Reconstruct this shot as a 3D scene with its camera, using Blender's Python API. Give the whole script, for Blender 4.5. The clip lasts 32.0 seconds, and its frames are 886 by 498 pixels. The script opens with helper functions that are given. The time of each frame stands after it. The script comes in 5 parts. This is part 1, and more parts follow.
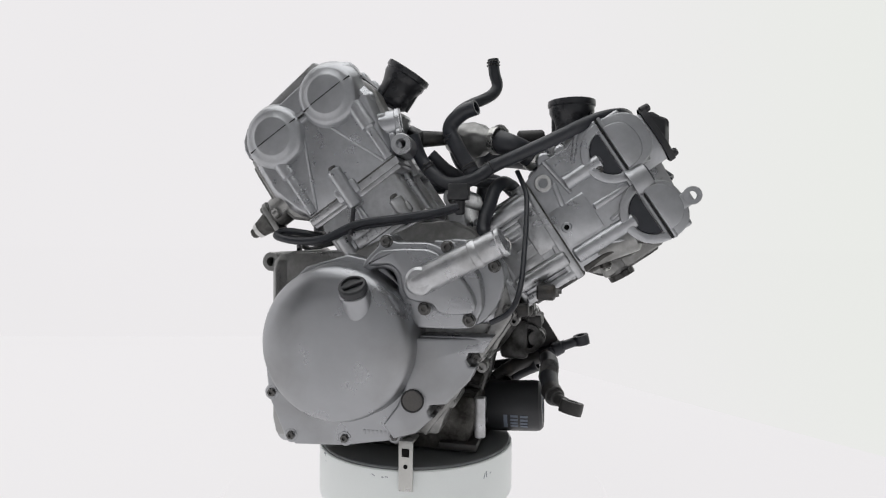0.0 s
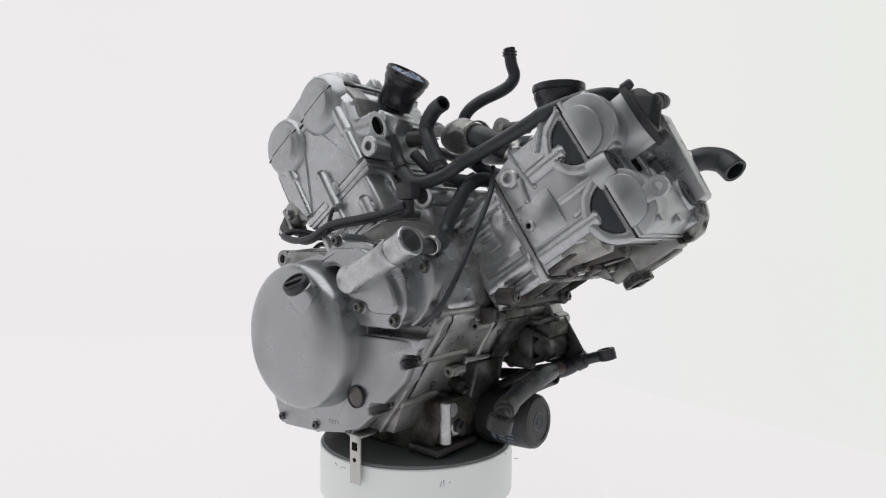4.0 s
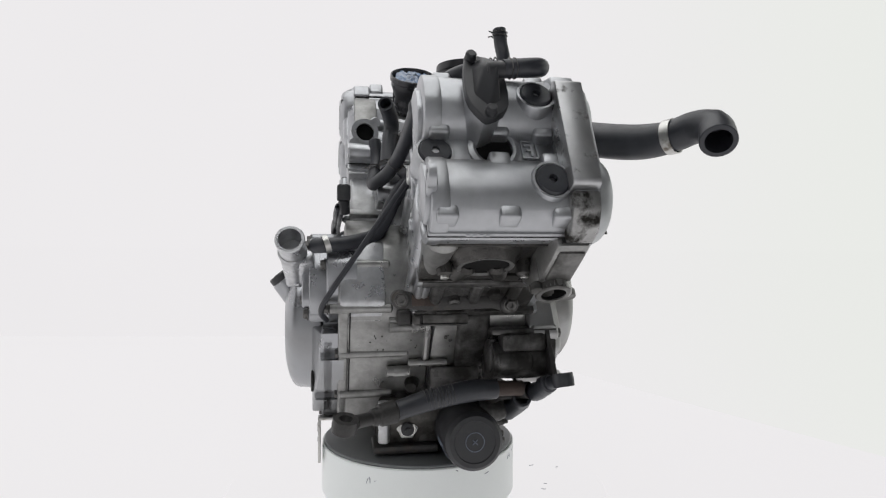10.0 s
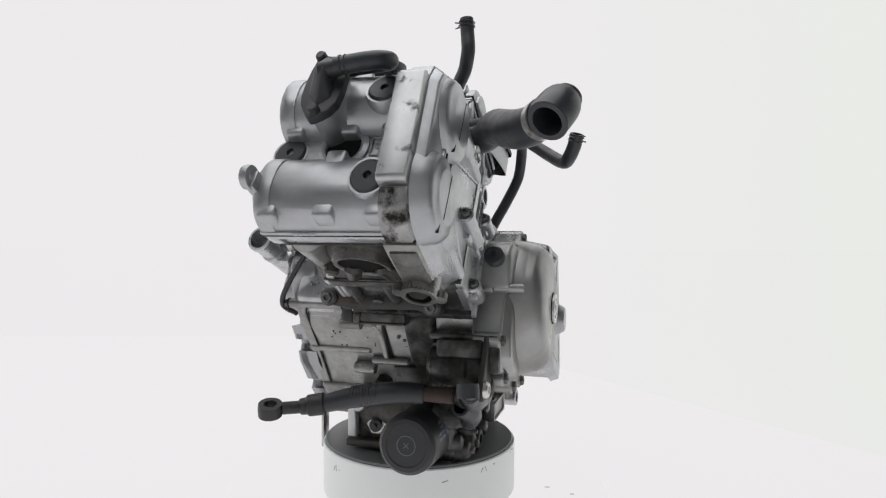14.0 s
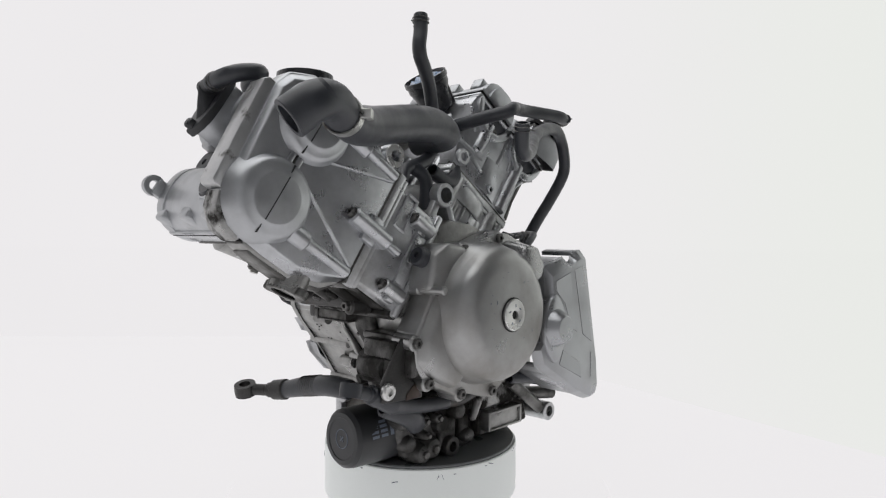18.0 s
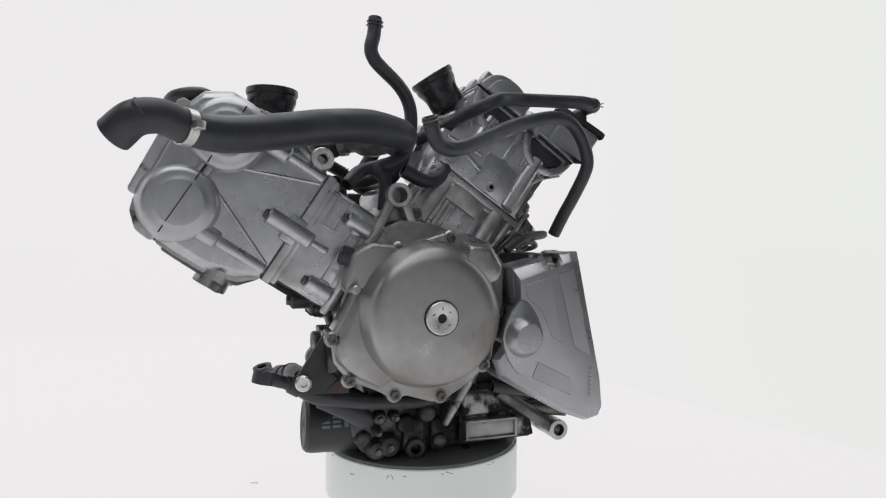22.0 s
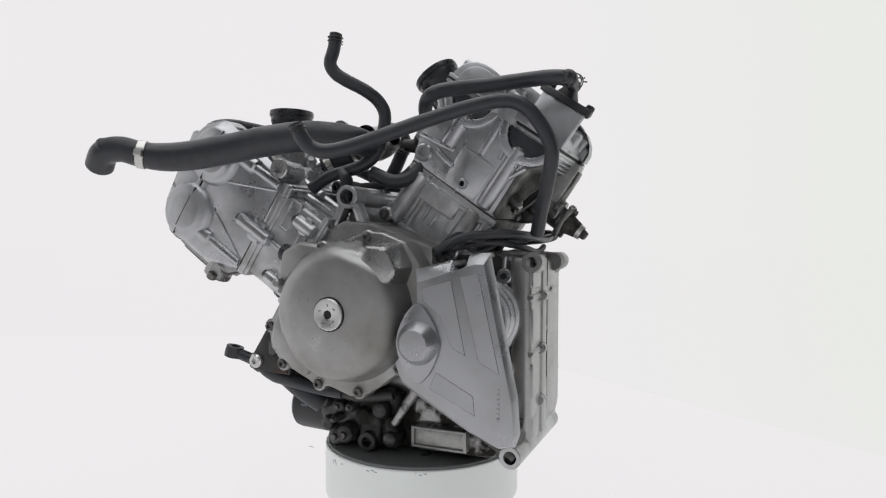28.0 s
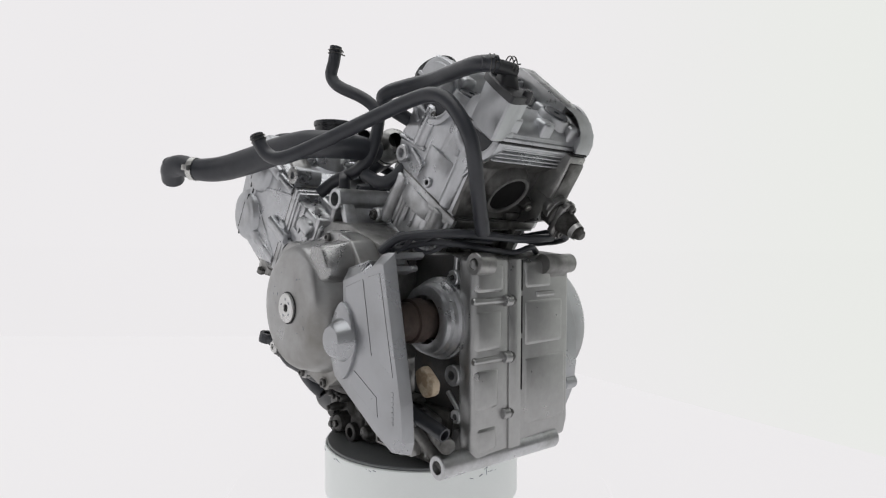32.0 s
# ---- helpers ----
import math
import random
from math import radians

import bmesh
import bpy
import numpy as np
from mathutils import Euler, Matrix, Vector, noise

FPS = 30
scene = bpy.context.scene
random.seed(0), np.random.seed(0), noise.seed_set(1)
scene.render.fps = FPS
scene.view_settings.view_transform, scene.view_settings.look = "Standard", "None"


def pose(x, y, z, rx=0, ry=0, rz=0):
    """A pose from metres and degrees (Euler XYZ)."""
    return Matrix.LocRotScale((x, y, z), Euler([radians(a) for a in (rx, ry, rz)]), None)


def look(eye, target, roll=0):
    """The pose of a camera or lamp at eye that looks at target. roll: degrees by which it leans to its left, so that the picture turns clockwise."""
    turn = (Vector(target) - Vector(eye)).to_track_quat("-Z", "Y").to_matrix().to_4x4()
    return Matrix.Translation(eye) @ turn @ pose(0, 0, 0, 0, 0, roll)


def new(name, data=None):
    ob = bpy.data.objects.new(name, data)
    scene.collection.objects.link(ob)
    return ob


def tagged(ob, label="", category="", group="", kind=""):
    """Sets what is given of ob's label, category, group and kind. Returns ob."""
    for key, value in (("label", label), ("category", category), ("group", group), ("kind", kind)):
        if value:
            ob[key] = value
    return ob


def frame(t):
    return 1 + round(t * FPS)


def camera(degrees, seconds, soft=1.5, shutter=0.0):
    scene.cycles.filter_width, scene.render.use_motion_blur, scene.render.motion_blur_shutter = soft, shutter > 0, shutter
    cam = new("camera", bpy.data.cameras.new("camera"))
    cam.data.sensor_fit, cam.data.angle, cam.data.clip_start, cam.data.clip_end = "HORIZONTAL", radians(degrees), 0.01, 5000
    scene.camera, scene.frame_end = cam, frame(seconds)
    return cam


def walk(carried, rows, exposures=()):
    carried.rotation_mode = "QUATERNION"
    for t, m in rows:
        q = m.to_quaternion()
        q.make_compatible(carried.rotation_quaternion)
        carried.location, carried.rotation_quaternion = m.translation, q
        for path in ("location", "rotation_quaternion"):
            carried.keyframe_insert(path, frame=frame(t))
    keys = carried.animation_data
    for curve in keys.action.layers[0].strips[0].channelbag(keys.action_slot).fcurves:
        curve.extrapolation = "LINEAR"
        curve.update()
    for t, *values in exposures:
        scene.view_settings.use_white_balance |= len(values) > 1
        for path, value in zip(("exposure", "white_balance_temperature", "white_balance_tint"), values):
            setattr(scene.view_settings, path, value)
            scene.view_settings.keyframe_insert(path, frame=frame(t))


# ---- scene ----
cam = camera(70.29, 32.0, soft=1.2)
EYE = (0.0, -0.852, 0.2695)
VIEW = look(EYE, (0.03385, 0.14720, 0.24840), 0.32)
walk(cam, [(0.0, VIEW), (32.0, VIEW)], [(0.0, 0.0), (32.0, 0.0)])

YAW = -14.1          # heading of the engine at the start
SPIN = -6.7645       # degrees a second, clockwise from above

# ---- light: white surroundings that glow by themselves, and a soft box overhead ----
world = bpy.data.worlds.new("studio")
scene.world = world
world.use_nodes = True
world.node_tree.nodes["Background"].inputs[0].default_value = (0.9, 0.95, 1.0, 1)
world.node_tree.nodes["Background"].inputs[1].default_value = 0.05


def softbox(name, eye, target, sx, sy, watts, colour=(1, 1, 1)):
    lamp = bpy.data.lights.new(name, "AREA")
    lamp.shape, lamp.size, lamp.size_y = "RECTANGLE", sx, sy
    lamp.energy, lamp.color = watts, colour
    ob = new(name, lamp)
    ob.matrix_basis = look(eye, target)
    return ob


softbox("overhead_softbox", (-0.2, 0.0, 1.75), (0, 0, 0.2), 2.4, 1.7, 21.0)


# ---- materials ----
def nodes_of(name):
    m = bpy.data.materials.new(name)
    m.use_nodes = True
    nt = m.node_tree
    return m, nt, nt.nodes["Principled BSDF"]


def ramp(nt, src, stops):
    r = nt.nodes.new("ShaderNodeValToRGB")
    el = r.color_ramp.elements
    while len(el) < len(stops):
        el.new(0.5)
    for e, (p, c) in zip(el, stops):
        e.position, e.color = p, (*c, 1) if len(c) == 3 else c
    nt.links.new(src, r.inputs[0])
    return r.outputs[0]


def tex(nt, scale, detail=4.0, rough=0.55, squash=None):
    co = nt.nodes.new("ShaderNodeTexCoord")
    n = nt.nodes.new("ShaderNodeTexNoise")
    n.inputs["Scale"].default_value = scale
    n.inputs["Detail"].default_value = detail
    n.inputs["Roughness"].default_value = rough
    src = co.outputs["Object"]
    if squash:
        mp = nt.nodes.new("ShaderNodeMapping")
        mp.inputs["Scale"].default_value = squash
        nt.links.new(src, mp.inputs[0])
        src = mp.outputs[0]
    nt.links.new(src, n.inputs["Vector"])
    return n.outputs["Fac"]


def mix(nt, fac, a, b, kind="MIX"):
    m = nt.nodes.new("ShaderNodeMix")
    m.data_type, m.blend_type = "RGBA", kind
    for k, v in ((0, fac), (6, a), (7, b)):
        if hasattr(v, "links"):
            nt.links.new(v, m.inputs[k])
        elif k == 0:
            m.inputs[k].default_value = v
        else:
            m.inputs[k].default_value = (*v, 1)
    return m.outputs[2]


def surface(name, base, rough, metal=0.0, vary=0.12, grain=900.0, bump=0.1, dirt=None, dirt_at=(0.55, 0.7), dirt_scale=14.0, spec=0.5, blotch=18.0, coat=0.0, mottle=0.0):
    """A surface with broad blotches, fine grain, optional stains, and a fine relief."""
    m, nt, p = nodes_of(name)
    lo = tuple(c * (1 - vary) for c in base)
    hi = tuple(min(1, c * (1 + vary)) for c in base)
    col = ramp(nt, tex(nt, blotch, 5), [(0.3, lo), (0.7, hi)])
    fine = tex(nt, grain, 2)
    col = mix(nt, 0.35, col, ramp(nt, fine, [(0.3, lo), (0.7, hi)]))
    if mottle:
        col = mix(nt, 0.55, col, ramp(nt, tex(nt, 85.0, 4, 0.6), [(0.32, tuple(c * (1 - mottle) for c in base)), (0.68, tuple(min(1, c * (1 + mottle)) for c in base))]))
    rr = ramp(nt, tex(nt, blotch * 2.3, 4), [(0.3, (rough * 0.8,) * 3), (0.7, (min(1, rough * 1.25),) * 3)])
    if dirt:
        f = ramp(nt, tex(nt, dirt_scale, 6, 0.58), [(dirt_at[0], (0, 0, 0)), (dirt_at[1], (1, 1, 1))])
        col = mix(nt, f, col, dirt)
        rr = mix(nt, f, rr, (0.75, 0.75, 0.75))
    nt.links.new(col, p.inputs["Base Color"])
    nt.links.new(rr, p.inputs["Roughness"])
    p.inputs["Metallic"].default_value = metal
    p.inputs["Specular IOR Level"].default_value = spec
    p.inputs["Coat Weight"].default_value = coat
    b = nt.nodes.new("ShaderNodeBump")
    b.inputs["Strength"].default_value = bump
    b.inputs["Distance"].default_value = 0.001
    nt.links.new(fine, b.inputs["Height"])
    nt.links.new(b.outputs[0], p.inputs["Normal"])
    return m


PAINT = surface("silver_cover_paint", (0.375, 0.383, 0.398), 0.3, 0.82, 0.04, 600, 0.003, (0.31, 0.31, 0.305), (0.48, 0.8), 6, blotch=10, mottle=0.03)
WORN = surface("worn_cover_paint", (0.36, 0.362, 0.362), 0.31, 0.82, 0.06, 1300, 0.02, (0.25, 0.24, 0.22), (0.46, 0.78), 9, blotch=8, mottle=0.06)
CAST = surface("silver_cast_alloy", (0.51, 0.518, 0.53), 0.30, 0.85, 0.12, 700, 0.05, (0.2, 0.195, 0.18), (0.52, 0.8), 11, mottle=0.22)
HEAD = surface("silver_head_casting", (0.465, 0.475, 0.492), 0.30, 0.86, 0.09, 900, 0.035, (0.25, 0.245, 0.235), (0.56, 0.85), 9, mottle=0.14)
GRIME_SHADE = surface("oily_shaded_alloy", (0.15, 0.149, 0.144), 0.36, 0.7, 0.25, 500, 0.12, (0.035, 0.033, 0.03), (0.44, 0.68), 22, mottle=0.4)
CASE = surface("weathered_case_alloy", (0.31, 0.31, 0.303), 0.32, 0.78, 0.16, 600, 0.08, (0.10, 0.098, 0.094), (0.5, 0.8), 12, mottle=0.28)
SUMP = surface("dark_mottled_alloy", (0.10, 0.097, 0.09), 0.38, 0.6, 0.35, 500, 0.4, (0.025, 0.023, 0.02), (0.42, 0.62), 26, mottle=0.5)
OIL_SHADE = surface("oily_shaded_steel", (0.042, 0.041, 0.040), 0.42, 0.35, 0.4, 500, 0.3, (0.10, 0.085, 0.07), (0.58, 0.75), 30)
RUBBER = surface("black_rubber", (0.027, 0.0295, 0.036), 0.38, 0.0, 0.25, 900, 0.12, (0.055, 0.057, 0.063), (0.5, 0.8), 16, 0.5, mottle=0.2)
BOOT = surface("glossy_black_rubber", (0.024, 0.025, 0.029), 0.28, 0.0, 0.3, 700, 0.08, (0.07, 0.07, 0.075), (0.55, 0.8), 20, 0.5, mottle=0.25)
SCRAPED = surface("scraped_cover_alloy", (0.46, 0.465, 0.47), 0.3, 0.85, 0.08, 900, 0.12, (0.12, 0.115, 0.11), (0.58, 0.72), 75, mottle=0.1)
STAINED = surface("oil_stained_alloy", (0.34, 0.34, 0.335), 0.34, 0.8, 0.15, 700, 0.1, (0.03, 0.028, 0.025), (0.47, 0.6), 42, mottle=0.35)
REARCASE = surface("clean_case_alloy", (0.37, 0.372, 0.37), 0.33, 0.82, 0.08, 900, 0.03, (0.16, 0.155, 0.148), (0.58, 0.85), 9, mottle=0.1)
BLACKISH = surface("blackish_alloy", (0.085, 0.084, 0.082), 0.3, 0.5, 0.4, 500, 0.35, (0.022, 0.021, 0.019), (0.45, 0.6), 20, mottle=0.5)
SOOT_SHADE = surface("soot_and_shade_alloy", (0.062, 0.06, 0.057), 0.3, 0.6, 0.4, 500, 0.3, (0.20, 0.195, 0.18), (0.56, 0.72), 34, mottle=0.5)
COVER = surface("silver_valve_cover", (0.43, 0.44, 0.455), 0.36, 0.85, 0.06, 1200, 0.02, (0.27, 0.265, 0.255), (0.56, 0.85), 8, mottle=0.1)
PLASTIC = surface("black_plastic", (0.026, 0.027, 0.03), 0.42, 0.0, 0.2, 1200, 0.06, (0.06, 0.06, 0.06), (0.62, 0.8), 30)
GASKET = surface("black_gasket", (0.02, 0.02, 0.02), 0.7, 0.0, 0.2, 800, 0.1)
STEEL = surface("zinc_plated_steel", (0.52, 0.52, 0.5), 0.3, 0.9, 0.15, 800, 0.1, (0.16, 0.13, 0.1), (0.6, 0.75), 60)
BOLTS = surface("dull_bolt_steel", (0.13, 0.128, 0.124), 0.42, 0.7, 0.2, 700, 0.15, (0.04, 0.035, 0.03), (0.55, 0.7), 80)
BRIGHT = surface("machined_alloy", (0.62, 0.62, 0.61), 0.3, 0.85, 0.08, 900, 0.05, (0.3, 0.29, 0.27), (0.66, 0.75), 70)
RUST = surface("brown_rusted_steel", (0.06, 0.043, 0.036), 0.6, 0.3, 0.35, 600, 0.4, (0.04, 0.03, 0.026), (0.5, 0.65), 40)
# near-black colour standing in for the shade inside holes and slots
HOLE_SHADE = surface("bore_shade", (0.012, 0.012, 0.012), 0.9, 0.0, 0.2, 600, 0.1, spec=0.08)
GLASS = surface("brown_sight_glass", (0.035, 0.031, 0.026), 0.12, 0.0, 0.4, 400, 0.02, coat=0.6)
TAPE = surface("beige_masking_tape", (0.55, 0.46, 0.34), 0.75, 0.0, 0.2, 700, 0.2, (0.3, 0.22, 0.15), (0.5, 0.62), 60)
FOIL = surface("blue_plastic_film", (0.20, 0.28, 0.42), 0.22, 0.0, 0.5, 120, 0.9, (0.45, 0.5, 0.58), (0.5, 0.58), 70, blotch=60)
GREYTAG = surface("grey_print", (0.15, 0.175, 0.22), 0.5, 0.0, 0.2)
DRUMWHITE = surface("white_drum_paint", (0.90, 0.94, 0.925), 0.4, 0.0, 0.03, 600, 0.05, (0.66, 0.69, 0.67), (0.66, 0.8), 7, blotch=6)
MAT = surface("dark_grey_rubber_mat", (0.175, 0.185, 0.187), 0.3, 0.0, 0.05, 700, 0.05, blotch=3)


def glow(name, colour, strength, side=None):
    """A white surface whose brightness is added as glow; side: the tint towards its far right."""
    m, nt, p = nodes_of(name)
    p.inputs["Base Color"].default_value = (0.04, 0.04, 0.04, 1)
    p.inputs["Roughness"].default_value = 0.9
    p.inputs["Specular IOR Level"].default_value = 0.1
    f = ramp(nt, tex(nt, 0.9, 3), [(0.3, tuple(c * 0.99 for c in colour)), (0.7, colour)])
    if side:
        co = nt.nodes.new("ShaderNodeTexCoord")
        sp = nt.nodes.new("ShaderNodeSeparateXYZ")
        nt.links.new(co.outputs["Object"], sp.inputs[0])
        mr = nt.nodes.new("ShaderNodeMapRange")
        mr.interpolation_type = "SMOOTHSTEP"
        mr.inputs["From Min"].default_value, mr.inputs["From Max"].default_value = 0.4, 2.4
        nt.links.new(sp.outputs["X"], mr.inputs["Value"])
        f = mix(nt, mr.outputs[0], f, side)
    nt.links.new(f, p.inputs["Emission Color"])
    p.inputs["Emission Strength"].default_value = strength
    return m


CLOTH = glow("glowing_white_cloth", (0.998, 0.978, 0.992), 0.815, (0.96, 0.975, 0.94))
GLOW_SIDE = glow("glowing_side_panel", (0.97, 0.985, 0.95), 0.815)
GLOW_WHITE = glow("glowing_white_surface", (0.998, 0.978, 0.992), 0.815)
# tones of the unseen panels, set to shape the light on the engine
FILL_PANEL = surface("fill_panel_grey", (0.49, 0.495, 0.505), 0.8, 0.0, 0.03, 300, 0.05, blotch=2)
DIM_PANEL = surface("dim_panel_grey", (0.1, 0.1, 0.102), 0.8, 0.0, 0.03, 300, 0.05, blotch=2)


# ---- mesh helpers; lengths in millimetres ----
MM = 0.001


def V(x, y, z):
    return Vector((x, y, z))


def put(bm, piece, m=None):
    if m is not None:
        piece.transform(m)
    me = bpy.data.meshes.new("piece")
    piece.to_mesh(me)
    piece.free()
    bm.from_mesh(me)
    bpy.data.meshes.remove(me)
    return bm


def prism(bm, pts, y0, y1, bev=0.0, seg=2, m=None):
    """A closed outline in x and z, drawn out from y0 to y1, its edges rounded."""
    b = bmesh.new()
    n = len(pts)
    a = [b.verts.new((x, y0, z)) for x, z in pts]
    c = [b.verts.new((x, y1, z)) for x, z in pts]
    b.faces.new(a), b.faces.new(c[::-1])
    for i in range(n):
        b.faces.new((a[i], c[i], c[(i + 1) % n], a[(i + 1) % n]))
    bmesh.ops.recalc_face_normals(b, faces=b.faces)
    if bev:
        bmesh.ops.bevel(b, geom=list(b.edges), offset=bev, segments=seg, profile=0.5, affect="EDGES", clamp_overlap=True)
    return put(bm, b, m)


def plate(bm, pts, y0, top, bev, seg=4, round_by=0, m=None):
    """A closed outline in x and z from y0 to top (a depth, or a depth at each x and z), its outer rim rounded."""
    pts = [Vector((x, 0, z)) for x, z in pts]
    if round_by:
        e = pts[-1:] + pts + pts[:2]
        pts = []
        for i in range(1, len(e) - 2):
            a, b, c, d = e[i - 1:i + 3]
            for k in range(round_by):
                t = k / round_by
                pts.append(0.5 * (2 * b + (c - a) * t + (2 * a - 5 * b + 4 * c - d) * t * t + (3 * b - a - 3 * c + d) * t ** 3))
    n = len(pts)
    area = sum(pts[i].x * pts[(i + 1) % n].z - pts[(i + 1) % n].x * pts[i].z for i in range(n))
    inward = []
    for i in range(n):
        a = (pts[i] - pts[i - 1]).normalized()
        c = (pts[(i + 1) % n] - pts[i]).normalized()
        v = Vector((-a.z - c.z, 0, a.x + c.x)) * (1 if area > 0 else -1)
        v.normalize()
        inward.append(v / max(0.5, abs(v.dot(Vector((-a.z, 0, a.x))))))
    depth = top if callable(top) else lambda x, z: top
    b = bmesh.new()
    rings = [[b.verts.new((q.x, y0, q.z)) for q in pts]]
    for k in range(seg + 1):
        t = math.pi / 2 * k / seg
        ring = []
        for q, v in zip(pts, inward):
            w = q + v * bev * (1 - math.cos(t))
            y = depth(q.x, q.z)
            ring.append(b.verts.new((w.x, y + (bev if y0 > y else -bev) * (1 - math.sin(t)), w.z)))
        rings.append(ring)
    for r, u in zip(rings, rings[1:]):
        for i in range(n):
            b.faces.new((r[i], u[i], u[(i + 1) % n], r[(i + 1) % n]))
    b.faces.new(rings[-1])
    bmesh.ops.recalc_face_normals(b, faces=b.faces)
    return put(bm, b, m)


def box(bm, x0, x1, y0, y1, z0, z1, bev=1.0, seg=2, m=None):
    return prism(bm, [(x0, z0), (x1, z0), (x1, z1), (x0, z1)], y0, y1, bev, seg, m)


def along(p, d):
    """A pose at p with its z along d."""
    return Matrix.Translation(p) @ Vector(d).to_track_quat("Z", "Y").to_matrix().to_4x4()


def lathe(bm, prof, p, d, seg=32, m=None):
    """Turn (radius, height) pairs about the line from p along d."""
    b = bmesh.new()
    rings = []
    for r, h in prof:
        if r < 1e-6:
            rings.append([b.verts.new((0, 0, h))])
        else:
            rings.append([b.verts.new((r * math.cos(2 * math.pi * i / seg), r * math.sin(2 * math.pi * i / seg), h)) for i in range(seg)])
    for a, c in zip(rings, rings[1:]):
        for i in range(seg):
            j = (i + 1) % seg
            f = [a[i % len(a)], a[j % len(a)], c[j % len(c)], c[i % len(c)]]
            f = [v for k, v in enumerate(f) if v not in f[:k]]
            if len(f) > 2:
                b.faces.new(f)
    bmesh.ops.recalc_face_normals(b, faces=b.faces)
    b.transform(along(p, d))
    return put(bm, b, m)


def rod(bm, p, q, r, r2=None, bev=1.0, seg=20, m=None):
    p, q = Vector(p), Vector(q)
    h = (q - p).length
    r2 = r if r2 is None else r2
    return lathe(bm, [(0, 0), (r - bev, 0), (r, bev), (r2, h - bev), (r2 - bev, h), (0, h)], p, q - p, seg, m)


def pipe(bm, p, q, r, ri, seg=28, m=None, lip=0.0):
    """A straight tube with an open bore at q."""
    p, q = Vector(p), Vector(q)
    h = (q - p).length
    prof = [(0, 0), (r, 0)]
    prof += [(r, h - 7), (r + lip, h - 5), (r + lip, h - 1)] if lip else [(r, h - 1)]
    prof += [(r + lip - 1, h), (ri, h), (ri, h - min(h * 0.8, 30)), (0, h - min(h * 0.8, 30))]
    return lathe(bm, prof, p, q - p, seg, m)


def smooth_path(pts, steps=7):
    pts = [Vector(p) for p in pts]
    e = [2 * pts[0] - pts[1]] + pts + [2 * pts[-1] - pts[-2]]
    out = []
    for i in range(1, len(e) - 2):
        for k in range(steps):
            t = k / steps
            a, b, c, d = e[i - 1:i + 3]
            out.append(0.5 * (2 * b + (c - a) * t + (2 * a - 5 * b + 4 * c - d) * t * t + (3 * b - a - 3 * c + d) * t ** 3))
    out.append(pts[-1])
    return out


def hose(bm, pts, r, seg=16, bore=0.72, steps=7, m=None, radii=None):
    """A bent hose along a smooth line through pts, open at both ends."""
    line = smooth_path(pts, steps)
    n = len(line)
    b = bmesh.new()
    tang = [(line[min(i + 1, n - 1)] - line[max(i - 1, 0)]).normalized() for i in range(n)]
    side = tang[0].orthogonal().normalized()
    rings = []

    def ring(c, t, s, rad):
        w = t.cross(s).normalized()
        return [b.verts.new(c + rad * (math.cos(2 * math.pi * k / seg) * s + math.sin(2 * math.pi * k / seg) * w)) for k in range(seg)]

    deep = max(r * 2, 6)
    rows = []
    for i in range(n):
        side = (side - tang[i] * side.dot(tang[i])).normalized()
        rad = r
        if radii:
            f = i / (n - 1) * (len(radii) - 1)
            k = min(int(f), len(radii) - 2)
            rad = radii[k] + (radii[k + 1] - radii[k]) * (f - k)
        if i == 0:
            rows.append((line[0] + tang[0] * deep, tang[0], side.copy(), rad * bore))
            rows.append((line[0], tang[0], side.copy(), rad * bore))
            rows.append((line[0], tang[0], side.copy(), rad * 0.97))
        rows.append((line[i] + (tang[i] * r * 0.06 if i == 0 else V(0, 0, 0)), tang[i], side.copy(), rad))
        if i == n - 1:
            rows.append((line[i] + tang[i] * r * 0.05, tang[i], side.copy(), rad * 0.96))
            rows.append((line[i] + tang[i] * r * 0.05, tang[i], side.copy(), rad * bore))
            rows.append((line[i] - tang[i] * deep, tang[i], side.copy(), rad * bore))
    rings = [ring(*q) for q in rows]
    for a, c in zip(rings, rings[1:]):
        for k in range(seg):
            b.faces.new((a[k], a[(k + 1) % seg], c[(k + 1) % seg], c[k]))
    b.faces.new(rings[0]), b.faces.new(rings[-1])
    bmesh.ops.recalc_face_normals(b, faces=b.faces)
    return put(bm, b, m)


def mesh_of(bm, name, material, angle=32.0):
    bm.transform(Matrix.Scale(MM, 4))
    me = bpy.data.meshes.new(name)
    bm.to_mesh(me)
    bm.free()
    me.materials.append(material)
    me.polygons.foreach_set("use_smooth", [True] * len(me.polygons))
    me.set_sharp_from_angle(angle=radians(angle))
    return me


def part(name, bm, material, parent, label="", angle=32.0):
    ob = new(name, mesh_of(bm, name, material, angle))
    ob.parent = parent
    if label:
        ob["label"] = label
    return ob


def thing(name, label, category, **more):
    return tagged(new(name), label, category, **more)


def at(x, y, z):
    return Matrix.Translation((x, y, z))


# one bolt mesh for each size, shared by all its copies
def bolt_mesh(r, h):
    b = bmesh.new()
    lathe(b, [(0, 0), (r * 1.35, 0), (r * 1.35, h * 0.2), (r * 1.1, h * 0.3)], V(0, 0, 0), V(0, 0, 1), 14)
    hexa = [(r * 1.08, 0.0), (r * 1.08, h * 0.85), (r * 0.9, h), (r * 0.5, h), (r * 0.45, h * 0.6), (0, h * 0.6)]
    lathe(b, hexa, V(0, 0, 0), V(0, 0, 1), 6)
    return mesh_of(b, "bolt", BOLTS, 25)


BOLT = {"m6": bolt_mesh(4.8, 5.5), "m8": bolt_mesh(5.6, 6.0)}


